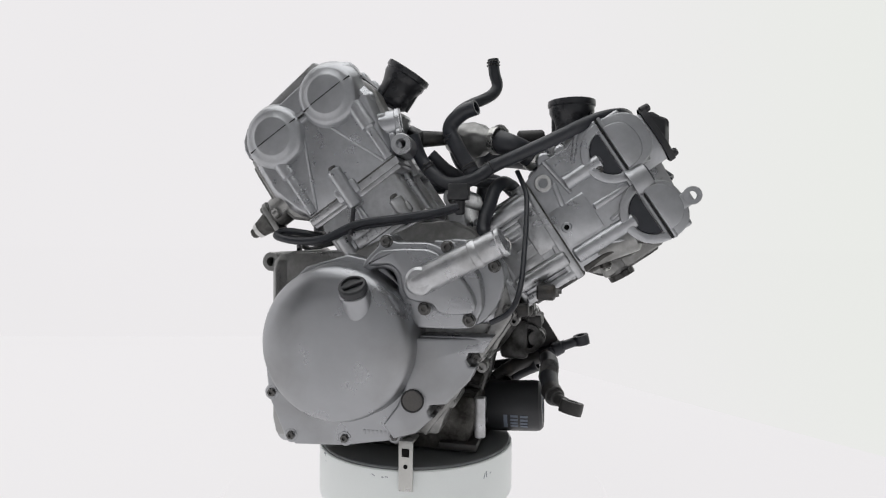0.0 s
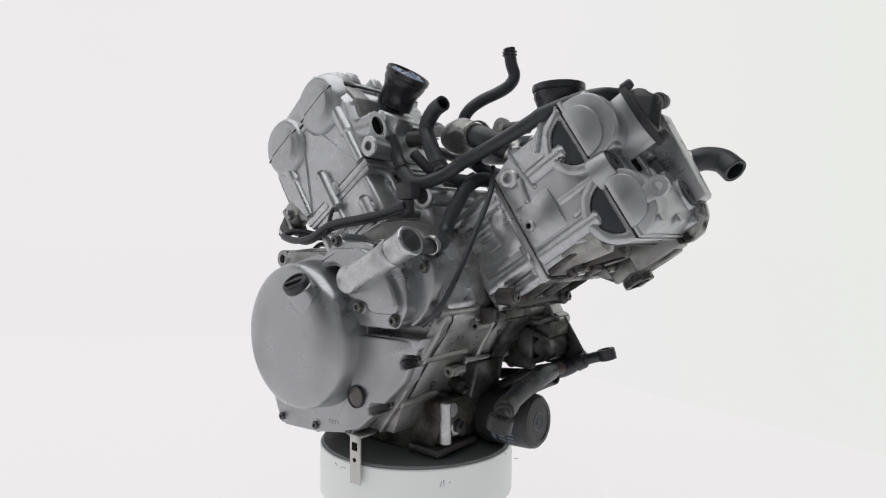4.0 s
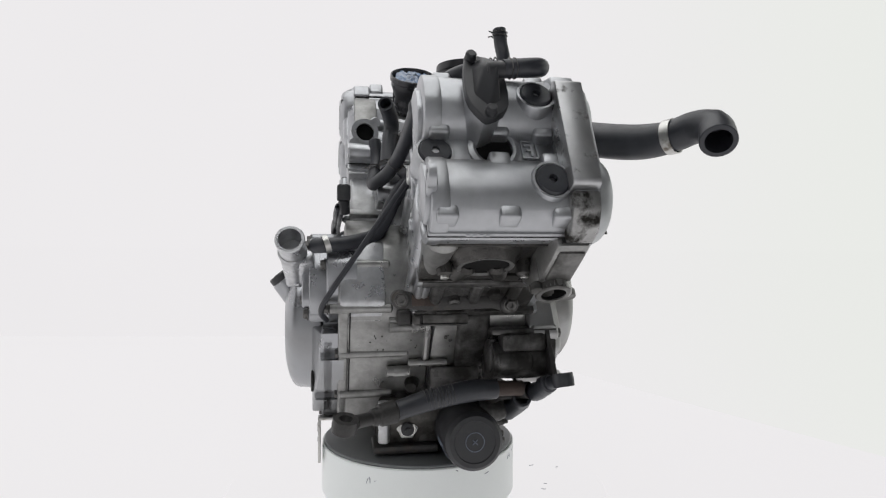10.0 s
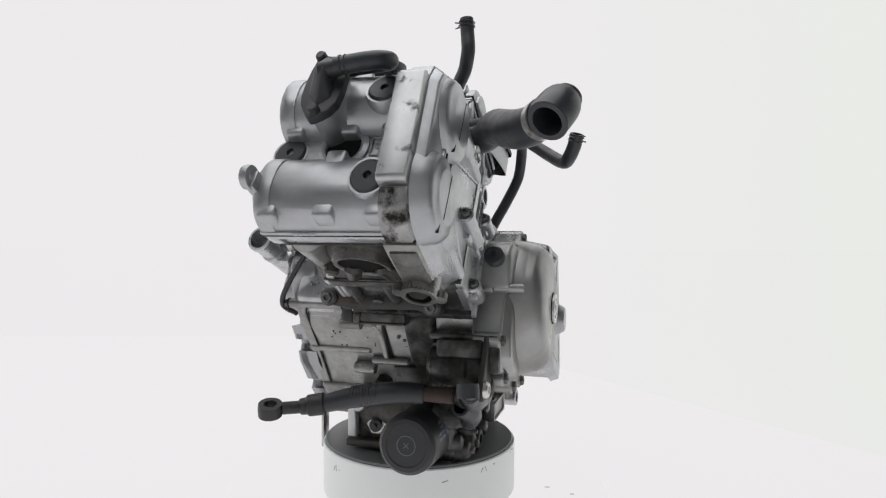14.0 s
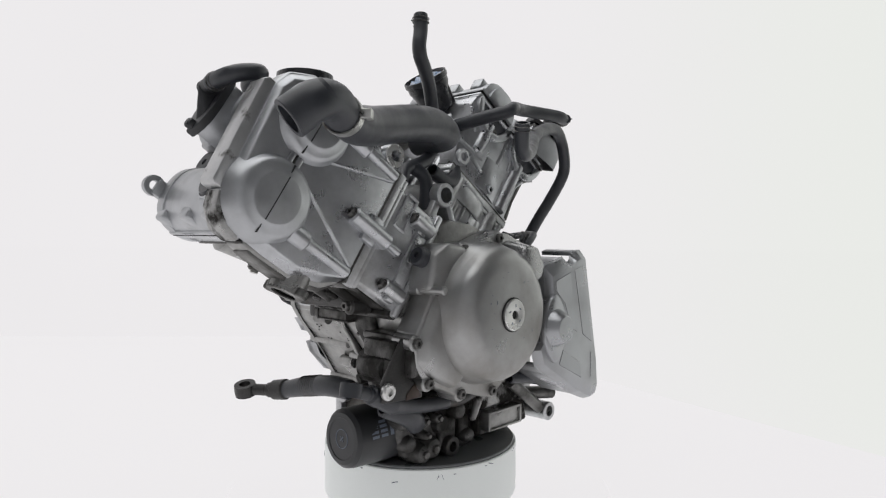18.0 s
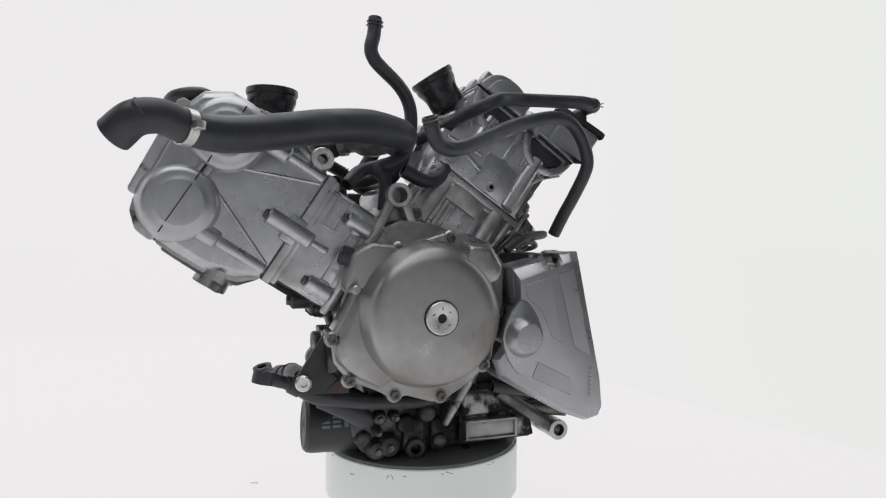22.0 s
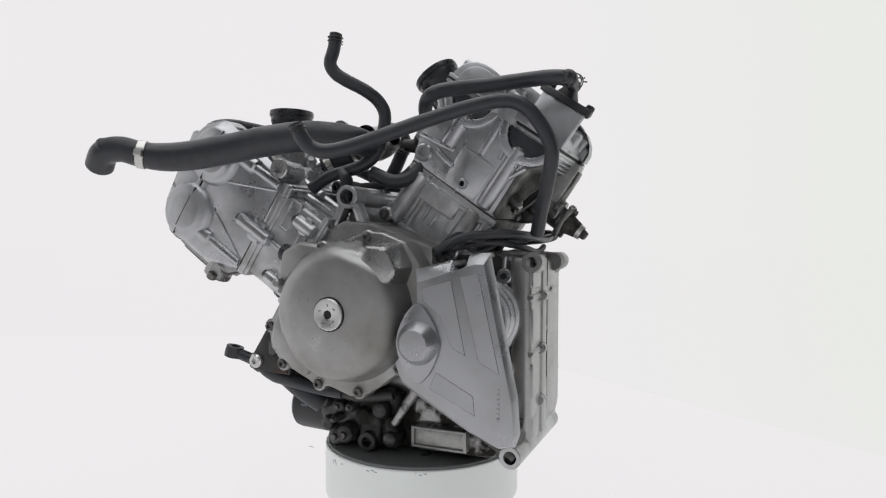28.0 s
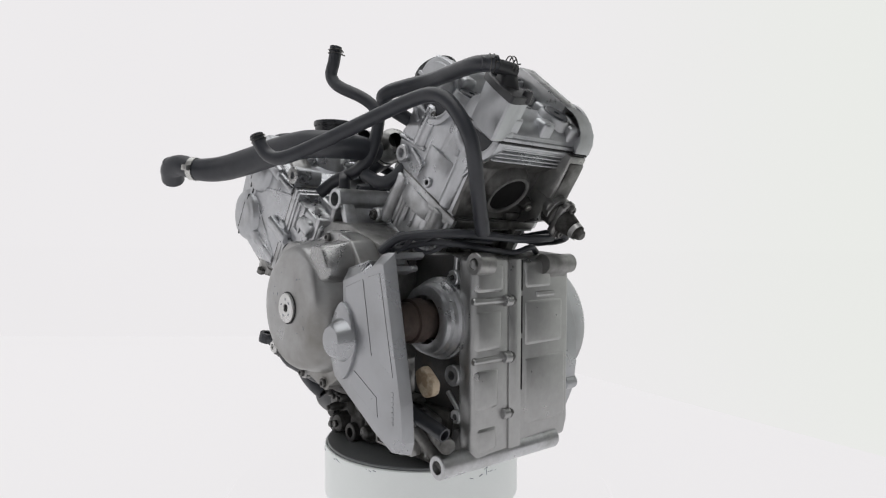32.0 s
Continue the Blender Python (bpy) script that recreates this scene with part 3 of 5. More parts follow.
def make_sprocket_cover():
    out = [(-135, 252), (-146, 252), (-176, 104), (-179, 66), (-174, 52), (-158, 48), (-126, 60), (-60, 97), (-44, 108), (-37, 128), (-52, 150), (-64, 190), (-61, 233)]
    face = [(-132, 240), (-142, 240), (-172, 100), (-175, 66), (-170, 56), (-157, 53), (-128, 66), (-66, 102), (-50, 112), (-42, 130), (-56, 150), (-68, 190), (-67, 219)]
    # a round notch in the top edge
    notch = [(-113 + 9.5 * math.cos(math.pi * k / 8), math.sin(math.pi * k / 8)) for k in range(9)]
    top = [(x, 233 + (-61 - x) * 0.2568 - 12 * d) for x, d in notch]
    flat = [(x, 219 + (-67 - x) * 0.323) for x, d in notch]
    b = bmesh.new()
    loft(b, out + top, 155, face + flat, 167, 1.2, 2)
    body = part("sprocket_cover", b, PAINT, engine, "silver front sprocket cover open at the rear")
    for p, q in ((out[12], (-102, 243)), ((-124, 249), out[0]), ((-101, 231), (-125, 237)), (out[6], out[7]), (out[7], out[8]), (out[10], out[11]), (out[11], out[12])):
        d = Vector((q[0] - p[0], q[1] - p[1])).normalized()
        n = Vector((-d.y, d.x)) * 6
        b = bmesh.new()
        prism(b, [p, q, (q[0] + n.x, q[1] + n.y), (p[0] + n.x, p[1] + n.y)], 108, 157, 1.5)
        part("side_wall", b, PAINT, body)
    b = bmesh.new()
    oval = []
    for k in range(24):
        a = 2 * math.pi * k / 24
        oval.append((-69 + 25.5 * math.cos(a) * (1 - 0.3 * abs(math.sin(a)) ** 1.5), 154 + 43 * math.sin(a)))
    prism(b, oval, 162, 171, 2.5)
    lathe(b, [(24.5, -1), (23, 3), (17, 13.5), (15.5, 15), (0, 15.5)], V(-70, 170, 155), V(0, 1, 0), 40)
    part("clutch_release_cap", b, PAINT, body, "oval silver cap with a round boss")
    def ridge(pts, w, y, mat, name, close):
        c = bmesh.new()
        q = pts + pts[:1] if close else pts
        for (x0, z0), (x1, z1) in zip(q, q[1:]):
            d = Vector((x1 - x0, z1 - z0)).normalized()
            n = Vector((-d.y, d.x)) * w
            e = d * w
            prism(c, [(x0 - n.x - e.x, z0 - n.y - e.y), (x1 - n.x + e.x, z1 - n.y + e.y), (x1 + n.x + e.x, z1 + n.y + e.y), (x0 + n.x - e.x, z0 + n.y - e.y)], 163, y, 0.2, 1)
        part(name, c, mat, body)

    panels = ([(-73, 213), (-106, 223), (-122, 145), (-108, 152), (-94, 184), (-75, 200)], [(-116, 226), (-136, 231), (-159, 128), (-137, 140)], [(-90, 124), (-131, 103), (-133, 83), (-82, 107)])
    for pts in panels:
        c = bmesh.new()
        prism(c, [(x, z) for x, z in pts], 163, 167.5, 0.15, 1)
        part("raised_panel", c, PAINT, body)
        # thin dark lines painted for the shade along the panel's step
        ridge(pts, 0.3, 167.3, GRIME_SHADE, "step_shade_line", True)
    c = bmesh.new()
    for k in range(7):
        box(c, -160, -157, 166.4, 167.6, 80 + k * 5, 83.5 + k * 5, 0.2)
    part("cast_mark", c, PAINT, body)
    # what shows inside
    b = bmesh.new()
    lathe(b, [(46, 0), (46, 10), (42.5, 12), (42.5, 18), (39, 20), (39, 26), (35, 28), (28, 28), (28, 10), (0, 10)], V(-108, 58, 174), V(0, 1, 0), 48)
    lathe(b, [(48, -6), (48, 4), (45, 6)], V(-108, 58, 174), V(0, 1, 0), 48)
    part("output_seal", b, CAST, engine, "ringed alloy seal housing")
    b = bmesh.new()
    rod(b, V(-108, 60, 174), V(-108, 132, 174), 22, bev=2, seg=28)
    lathe(b, [(25, 0), (25, 16), (22, 17)], V(-108, 92, 174), V(0, 1, 0), 28)
    part("output_shaft", b, RUST, engine, "rusty splined output shaft")
    return body


sprocket = make_sprocket_cover()


def make_cylinder(m, front):
    """Barrel, head and valve cover; x to the exhaust side, y to the cam chain, z along the bore."""
    ze, zi = (335, 345) if front else (326.5, 335)      # top of the cover at the exhaust and the intake side
    # soot and oil tones, darkened for the shade under the heads
    oil_and_shade, sooty = (BLACKISH, SOOT_SHADE) if front else (GRIME_SHADE, GRIME_SHADE)
    # barrel
    b = bmesh.new()
    box(b, -58, 58, -50, 95, 88, 171, 5, 3, m)
    barrel = part("cylinder_barrel", b, CAST, engine, "silver cast alloy cylinder barrel with bolt columns")
    for x0, x1, y0, y1, z0, z1, bv in ((-66, 64, -55, 97, 92, 101, 2.5), (-70, 66, -57, 98, 164, 173.3, 1.2), (-68, 64, -55.5, 97, 158, 165, 2)):
        b = bmesh.new()
        box(b, x0, x1, y0, y1, z0, z1, bv, 2, m)
        part("barrel_flange", b, CAST, barrel)
    for x, r in ((-50, 11), (-30, 4), (36, 11), (57, 6)):
        b = bmesh.new()
        rod(b, V(x, -51, 96), V(x, -51, 168), r, bev=2, m=m)
        part("bolt_column", b, CAST, barrel)
    for x0, x1, z0, z1 in ((-14, 7, 115, 160), (11, 26, 114, 143), (-40, -33, 104, 150), (-26, -19, 104, 136)):
        b = bmesh.new()
        box(b, x0, x1, -55, -46, z0, z1, 3, 2, m)
        part("raised_pad", b, CAST, barrel)
    b = bmesh.new()
    swell = Matrix(((1, 0, 0, 0), (0, 0, -1, -50), (0, 1, 0, 0), (0, 0, 0, 1)))
    prism(b, [(x, 5 * (1 - (x / 40) ** 2)) for x in range(-40, 41, 5)] + [(40, -4), (-40, -4)], 100, 158, 1.0, 2, m @ swell)
    part("bore_swelling", b, CAST, barrel)
    for x in (-40, 43):
        b = bmesh.new()
        rod(b, V(x, 97, 100), V(x, 97, 132), 9, bev=2, m=m)
        box(b, x - 12, x + 12, 88, 101, 108, 121, 3, 2, m)
        part("bolt_column", b, CAST, barrel)
        bolt(barrel, V(x, 98, 131), V(0, 0, 1), "m6", m)
    b = bmesh.new()
    box(b, -30, 32, 92, 98.5, 106, 119, 1.5, 2, m)
    part("name_strip", b, CAST, barrel)
    b = bmesh.new()
    for k in range(6):
        box(b, -20 + k * 7, -16 + k * 7, 98, 99.4, 109, 116, 0.3, 1, m)
    part("cast_mark", b, CAST, barrel, "raised cast mark too worn to read")
    if front:
        b = bmesh.new()
        for x0, x1, z0, z1 in ((-58, -20, 134, 137), (-58, -20, 149, 152), (-60, -57, 134, 152), (-21, -18, 134, 152)):
            box(b, x0, x1, 92, 97.5, z0, z1, 0.8, 1, m)
        part("pad_frame", b, CAST, barrel)
    b = bmesh.new()
    box(b, -69.6, 65.6, -56.7, 97.6, 172.6, 175.2, 0.3, 1, m)
    part("head_gasket", b, GRIME_SHADE, barrel)

    b = bmesh.new()
    bulge = Matrix(((1, 0, 0, -10), (0, 0, -1, -50), (0, 1, 0, 0), (0, 0, 0, 1)))
    prism(b, [(x, 9 * (1 - (x / 32) ** 2) ** 0.5) for x in range(-32, 33, 4)] + [(32, -4), (-32, -4)], 140, 165, 2, 2, m @ bulge)
    part("water_jacket", b, CAST, barrel)
    for x in (-16, -1):
        b = bmesh.new()
        box(b, x - 1.6, x + 1.6, -57, -48, 118, 143, 1.2, 2, m)
        part("slot_rib", b, CAST, barrel)
    for x in (-60, 56):
        b = bmesh.new()
        rod(b, V(x, -45, 100), V(x, -45, 170), 6.5, bev=2, m=m)
        part("bolt_column", b, CAST, barrel)
    # barrel's exhaust side, coloured dark for the shade under the head; intake side
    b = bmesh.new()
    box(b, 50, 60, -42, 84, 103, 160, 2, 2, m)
    part("exhaust_face", b, BLACKISH, barrel, "dark lower side of the barrel, oil and shade in its colour")
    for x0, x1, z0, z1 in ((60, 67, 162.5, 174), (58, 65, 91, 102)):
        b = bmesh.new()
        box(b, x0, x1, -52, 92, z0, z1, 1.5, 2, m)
        part("shaded_flange", b, oil_and_shade, barrel)
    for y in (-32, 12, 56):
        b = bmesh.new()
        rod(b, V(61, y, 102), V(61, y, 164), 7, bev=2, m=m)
        part("bolt_column", b, oil_and_shade, barrel)
        b = bmesh.new()
        rod(b, V(-60, y, 100), V(-60, y, 166), 6, bev=2, m=m)
        part("bolt_column", b, CAST, barrel)
    for y, z in ((-10, 126), (34, 140)):
        b = bmesh.new()
        rod(b, V(56, y, z), V(68, y, z), 8, 7, 2, m=m)
        part("core_plug", b, oil_and_shade, barrel)
    # head: body, and the cam chain tunnel
    b = bmesh.new()
    prism(b, [(-70, 174), (62, 174), (58, 205), (60, 244), (76, 262), (80, 283.5), (-84, 283.5), (-88, 262), (-78, 240), (-80, 205)], -57, 62, 2.5, 2, m)
    loft(b, [(-70, 174), (66, 174), (80, 194), (91, 226), (90.5, 262), (89, 283.5), (-84, 283.5), (-90, 256), (-82, 215)], 86, [(-66, 174), (61, 174), (71, 198), (81, 230), (80, 262), (78, 283.5), (-76, 283.5), (-80, 256), (-73, 217)], 97, 1.8, 3, m)
    head = part("cylinder_head", b, HEAD, engine, "silver cast alloy cylinder head")
    b = bmesh.new()
    prism(b, [(-70, 174), (68, 174), (83, 191), (93, 226), (92.5, 262), (91, 283.5), (-86, 283.5), (-93, 256), (-86, 215)], 56, 88, 3, 2, m)
    part("chain_tunnel", b, CASE, head, "stained alloy cam chain tunnel")
    for x in (-43, 43):
        b = bmesh.new()
        ring = [(40 * math.cos(math.pi * (1 + k / 16)), 283.5 + 40 * math.sin(math.pi * (1 + k / 16))) for k in range(17)]
        inner = [(29 * math.cos(math.pi * (2 - k / 16)), 283.5 + 29 * math.sin(math.pi * (2 - k / 16))) for k in range(17)]
        prism(b, [(x + p, q) for p, q in ring + inner], -50, -63, 2, 2, m)
        part("cam_journal_end", b, HEAD, head)
        b = bmesh.new()
        half = [(28.6 * math.cos(math.pi * (1 + k / 16)), 283.5 + 28.6 * math.sin(math.pi * (1 + k / 16))) for k in range(17)]
        prism(b, [(x + p, q) for p, q in half], -52, -60, 1, 1, m)
        part("half_moon_seal", b, RUBBER, head, "black rubber half-moon seal")
    for x, z0, z1, r in ((41, 176, 262, 11), (-42, 212, 266, 11), (2, 226, 278, 6), (12, 232, 270, 4), (-22, 228, 262, 4)):
        b = bmesh.new()
        rod(b, V(x, -53, z0), V(x, -53, z1), r, bev=3, m=m)
        part("bolt_column", b, HEAD, head)
    b = bmesh.new()
    swell = Matrix(((1, 0, 0, 3), (0, 0, -1, -56.5), (0, 1, 0, 0), (0, 0, 0, 1)))
    arc = [(x, 5 * (1 - (x / 26) ** 2)) for x in range(-26, 27, 4)]
    prism(b, arc + [(26, -4), (-26, -4)], 177, 226, 1.0, 2, m @ swell)
    prism(b, [(-50, 199), (-20, 194), (-19, 200), (-49, 206)], -54, -60.5, 2, 2, m)
    part("raised_pad", b, HEAD, head)
    b = bmesh.new()
    lathe(b, [(7, -3), (6.5, 2), (5.5, 3), (3.4, 3), (3.2, -2), (0, -2)], V(5, -61.5, 187), V(0, -1, 0), 20, m)
    part("tapped_boss", b, HEAD, head)
    b = bmesh.new()
    lathe(b, [(3.3, 0), (0, 0.2)], V(5, -62, 187), V(0, -1, 0), 14, m)
    part("tapped_hole", b, HOLE_SHADE, head)
    bolt(head, V(-33, -57, 257), V(0, -1, 0), "m6", m)
    b = bmesh.new()
    rod(b, V(-33, -50, 257), V(-33, -58.5, 257), 9, bev=2, m=m)
    part("tapped_boss", b, HEAD, head)
    for x0, z0, x1, z1 in ((-80, 206, -28, 214), (-86, 258, -60, 236), (60, 246, 44, 214), (22, 262, 26, 236)):
        b = bmesh.new()
        rod(b, V(x0, -57, z0), V(x1, -57, z1), 3, bev=1, seg=10, m=m)
        part("ridge", b, HEAD, head)
    # chain face: columns, ridges
    for x, zt, zm, zb in ((56, 268, 230, 176), (-62, 262, 218, 176)):
        b = bmesh.new()
        rod(b, V(x, 93, zm), V(x, 93, zt), 11, bev=4, m=m)
        rod(b, V(x, 95, zb), V(x, 95, zm + 4), 6.5, bev=1, m=m)
        part("bolt_column", b, HEAD, head)
    b = bmesh.new()
    rod(b, V(4, 99, 150), V(4, 99, 205), 9.5, bev=2, m=m)
    rod(b, V(4, 97, 130), V(4, 97, 152), 5, 3, bev=1, m=m)
    box(b, -12, 20, 90, 102, 164, 184, 4, 2, m)
    part("bolt_column", b, HEAD, head)
    bolt(head, V(4, 100, 204), V(0, 0, 1), "m6", m)
    for x0, z0, x1, z1 in ((-9, 284, -55, 177), (8, 272, 50, 178)):
        b = bmesh.new()
        rod(b, V(x0, 96.4, z0), V(x1, 96.4, z1), 2.2, bev=0.5, seg=10, m=m)
        part("ridge", b, HEAD, head)
    for z, mat in ((232, GRIME_SHADE),):
        b = bmesh.new()
        box(b, 30, 58, -58, -56.4, z, z + 0.8, 0, 1, m)
        part("casting_line", b, mat, head)
    # stepped flange under the cover seam
    b = bmesh.new()
    box(b, -85.5, 82, -60, 66, 276.5, 283.6, 1.5, 2, m)
    box(b, -86.5, 83, -62, 66, 279.5, 283.6, 0.8, 1, m)
    part("seam_flange", b, HEAD, head)
    if not front:
        for z in (260, 265, 270, 275):
            b = bmesh.new()
            box(b, 70, 82.6 - (278 - z) * 0.12, -58, 56, z, z + 2.6, 0.8, 1, m)
            part("cast_fin", b, HEAD, head)
    # cross tube for the engine mount
    b = bmesh.new()
    bx, bz = (-80, 190) if front else (-83.5, 181)
    cx, cz = (-56.5, 192) if front else (-61.5, 190)
    pipe(b, V(bx + 2, 56, bz - 1), V(bx, 97, bz), 13, 5.5, m=m)
    box(b, -84, -50, 64, 90, 178, 204, 5, 2, m)
    ye = -61
    pipe(b, V(cx, 20, cz), V(cx, ye, cz), 11.5, 5.5, m=m)
    box(b, -72, -40, ye + 8, 84, 176, 196, 4, 2, m)
    part("mount_boss", b, HEAD, head)
    for x, y, z, d, r in ((bx, 97, bz, 1, 12.6), (cx, ye, cz, -1, 10.6)):
        b = bmesh.new()
        lathe(b, [(r, -1), (r, 0.6), (r - 0.8, 1.4), (6.4, 1.4), (5.8, 0), (5.6, -6)], V(x, y, z), V(0, d, 0), 32, m)
        part("bush", b, BRIGHT if front else CAST, head, "bright machined bush")
    for y0, y1, z, r in ((-40, 30, 232, 9), (-50, -20, 208, 11), (36, 80, 236, 8), (60, 92, 254, 9)):
        b = bmesh.new()
        rod(b, V(-80, y0, z), V(-80, y1, z), r, bev=3, m=m)
        part("intake_boss", b, HEAD, head)
    for y in (-24, 34):
        b = bmesh.new()
        rod(b, V(-66, y, 150), V(-66, y, 206), 8, bev=2, m=m)
        part("bolt_column", b, CAST, head)
    b = bmesh.new()
    lathe(b, [(31, -24), (30, 6), (27, 9), (0, 9)], V(-78, 8, 246), V(-0.85, 0, 0.52), 36, m)
    part("intake_neck", b, CAST, head)
    # exhaust port with a scratched lip, and the water outlet beside it
    b = bmesh.new()
    pd = V(0.97, 0, -0.24)
    lathe(b, [(40, -26), (35, -8), (31, 2), (29, 4), (28.5, 4), (24.5, 3), (24, 1), (23.5, -14), (0, -15)], V(68, 6, 215), pd, 44, m)
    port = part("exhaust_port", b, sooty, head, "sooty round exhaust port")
    # flat black disc, the port's shaded depth put into its colour
    b = bmesh.new()
    lathe(b, [(24.2, 1.2), (24.2, 2.6), (23.6, 2.7), (23, 1.9), (0, 1.9)], V(68, 6, 215), pd, 36, m)
    part("port_bore", b, HOLE_SHADE, port)
    b = bmesh.new()
    lathe(b, [(29, 3.4), (29, 4.8), (25, 4.2), (24.6, 2.4)], V(68, 6, 215), pd, 44, m)
    part("port_lip", b, CASE, port, "scratched dull metal lip")
    # dark plate: soot, with the head's underside shade put into its colour
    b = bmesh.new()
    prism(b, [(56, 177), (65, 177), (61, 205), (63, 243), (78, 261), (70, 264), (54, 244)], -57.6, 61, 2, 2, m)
    part("exhaust_wall", b, sooty, head, "exhaust side wall, soot and underside shade in its dark colour")
    b = bmesh.new()
    prism(b, [(69, 175), (86.5, 190), (96, 226), (95, 262), (94, 275), (80, 275), (80, 200), (64, 175)], 60, 86, 2, 2, m)
    part("tunnel_front", b, GRIME_SHADE, head, "stained front of the chain tunnel")
    if front:
        b = bmesh.new()
        rod(b, V(50, -43, 178), V(58, -42, 256), 13, 19, 8, 24, m)
        part("corner_swelling", b, CASE, head, "stained rounded corner of the head")
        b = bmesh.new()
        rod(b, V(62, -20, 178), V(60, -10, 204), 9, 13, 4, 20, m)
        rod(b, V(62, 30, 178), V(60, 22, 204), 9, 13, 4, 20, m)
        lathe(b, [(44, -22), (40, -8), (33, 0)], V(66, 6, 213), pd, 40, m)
        part("port_swelling", b, SOOT_SHADE, head)
    if not front:
        b = bmesh.new()
        d = V(0.97, 0.15, 0.17)
        p = V(-14, -77, 407)
        lathe(b, [(17, -34), (17, 0), (18.5, 1), (18.5, 6), (12, 6), (11.5, -10), (0, -10)], p, d, 32)
        for e in (-1, 1):
            rod(b, along(p, d) @ V(15 * e, 15 * e, 0), along(p, d) @ V(15 * e, 15 * e, 6), 7, bev=1)
        box(b, -15, 15, -14, 14, -34, -9, 4, 2, along(p, d))
        part("air_port", b, HEAD, head, "round open port with a two-eared flange")
        b = bmesh.new()
        lathe(b, [(12.2, 4.5), (11.4, -2), (0, -2)], p, d, 24)
        part("port_bore", b, HOLE_SHADE, head)
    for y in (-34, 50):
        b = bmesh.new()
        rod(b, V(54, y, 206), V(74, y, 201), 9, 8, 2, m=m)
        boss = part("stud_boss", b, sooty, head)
        b = bmesh.new()
        rod(b, V(73, y, 201), V(77, y, 200), 4.5, bev=0.8, seg=12, m=m)
        part("stud", b, STEEL, boss)
    b = bmesh.new()
    pipe(b, V(70, 74, 216), V(102, 72, 214), 18.5, 12.5, m=m)
    box(b, 66, 92, 54, 64, 192, 226, 4, 2, m)
    outlet = part("water_outlet", b, CASE, head, "round open water outlet")
    b = bmesh.new()
    lathe(b, [(17, -8), (18.5, -7), (18.5, 0), (17.5, 1), (12.8, 1), (12.6, -8)], V(102, 72, 214), V(1, 0, -0.05), 32, m)
    for e in (-1, 1):
        rod(b, V(94, 72 + 19 * e, 214 - 6 * e), V(102.6, 72 + 19 * e, 214 - 6 * e), 6.5, bev=1, m=m)
    part("outlet_flange", b, GRIME_SHADE if front else CASE, outlet, "stained two-eared flange")
    b = bmesh.new()
    lathe(b, [(12.7, -16), (12.7, -0.6), (12.3, -0.6), (12.2, -15), (0, -15)], V(102, 72, 214), V(1, 0, 0), 28, m)
    part("outlet_bore", b, HOLE_SHADE, outlet)
    b = bmesh.new()
    box(b, 60, 67, 26, 52, 176, 187, 3, 2, m)
    part("dark_block", b, BLACKISH, head)
    b = bmesh.new()
    prism(b, [(-87, 284), (83.6, 284), (83.6, 285.6), (-87, 285.6)], -64, 70, 0.5, 1, m)
    prism(b, [(-85.5, 284), (89.6, 284), (89.6, 285.6), (-85.5, 285.6)], 60, 88, 0.4, 1, m)
    prism(b, [(-79.6, 284), (79.8, 284), (79.8, 285.6), (-79.6, 285.6)], 88, 100.2, 0.4, 1, m)
    part("cover_gasket", b, GASKET, head)

    # valve cover with two cam humps and the flat chain end
    b = bmesh.new()

    def dome(c, w, h):
        """Rounded cam hump, flatter on top than a half circle."""
        pts = []
        for k in range(19):
            a = math.pi * k / 18
            ca, sa = math.cos(a), math.sin(a)
            pts.append((c + w * math.copysign(abs(ca) ** 0.86, ca), 286 + h * sa ** 0.8))
        return pts

    box(b, -60, 60, -58, 70, 286, 301.5, 4, 2, m)
    box(b, -87, 84, -64, 72, 286, 291, 1.5, 2, m)
    box(b, -84, 81, -61, 72, 290, 296, 2, 2, m)
    prism(b, [(-88, 286), (89.5, 286), (87, 304), (70, ze - 15), (56, ze - 10), (-50, zi - 10), (-70, zi - 16), (-87, 306)], 64, 88, 3, 3, m)
    loft(b, [(-87, 286), (88.5, 286), (86, 304), (68, ze - 16), (56, ze - 11), (-50, zi - 11), (-69, zi - 17), (-86, 306)], 86, [(-79, 286), (78, 286), (75, 302), (60, ze - 20), (52, ze - 15), (-48, zi - 15), (-62, zi - 20), (-78, 304)], 97, 1.8, 3, m)
    cover = part("valve_cover", b, COVER, engine, "silver cast valve cover with two rounded cam humps")
    for owner, za, zb in ((head, 277, 283.7), (cover, 285.9, 292)):
        b = bmesh.new()
        box(b, -79, 79, 92, 99.6, za, zb, 1.6, 2, m)
        part("seam_lip", b, HEAD, owner)
    b = bmesh.new()
    prism(b, [(-52, 312), (60, 312), (60, ze - 3), (57, ze), (-47, zi), (-52, zi - 4)] if front else [(-52, 312), (46, 312), (46, ze), (-47, zi), (-52, zi - 4)], 60, 87, 1.5, 2, m)
    part("chain_end_plate", b, SCRAPED, cover, "flat scraped cover plate")
    b = bmesh.new()
    if front:
        prism(b, [(61, 287.5), (92, 287.5), (90, 306), (76, ze - 14), (61, ze - 9)], 61, 88, 3, 2, m)
    else:
        plate(b, [(47, 287.5), (91, 287.5), (90, 300), (84, 311), (72, ze - 6), (60, ze - 2), (47, ze - 0.6)], 60, 88.5, 2.5, 4, 0, m)
    part("chain_end_step", b, STAINED if front else COVER, cover, "oil-stained lower end of the cover" if front else "")
    for x in (-43, 43):
        b = bmesh.new()
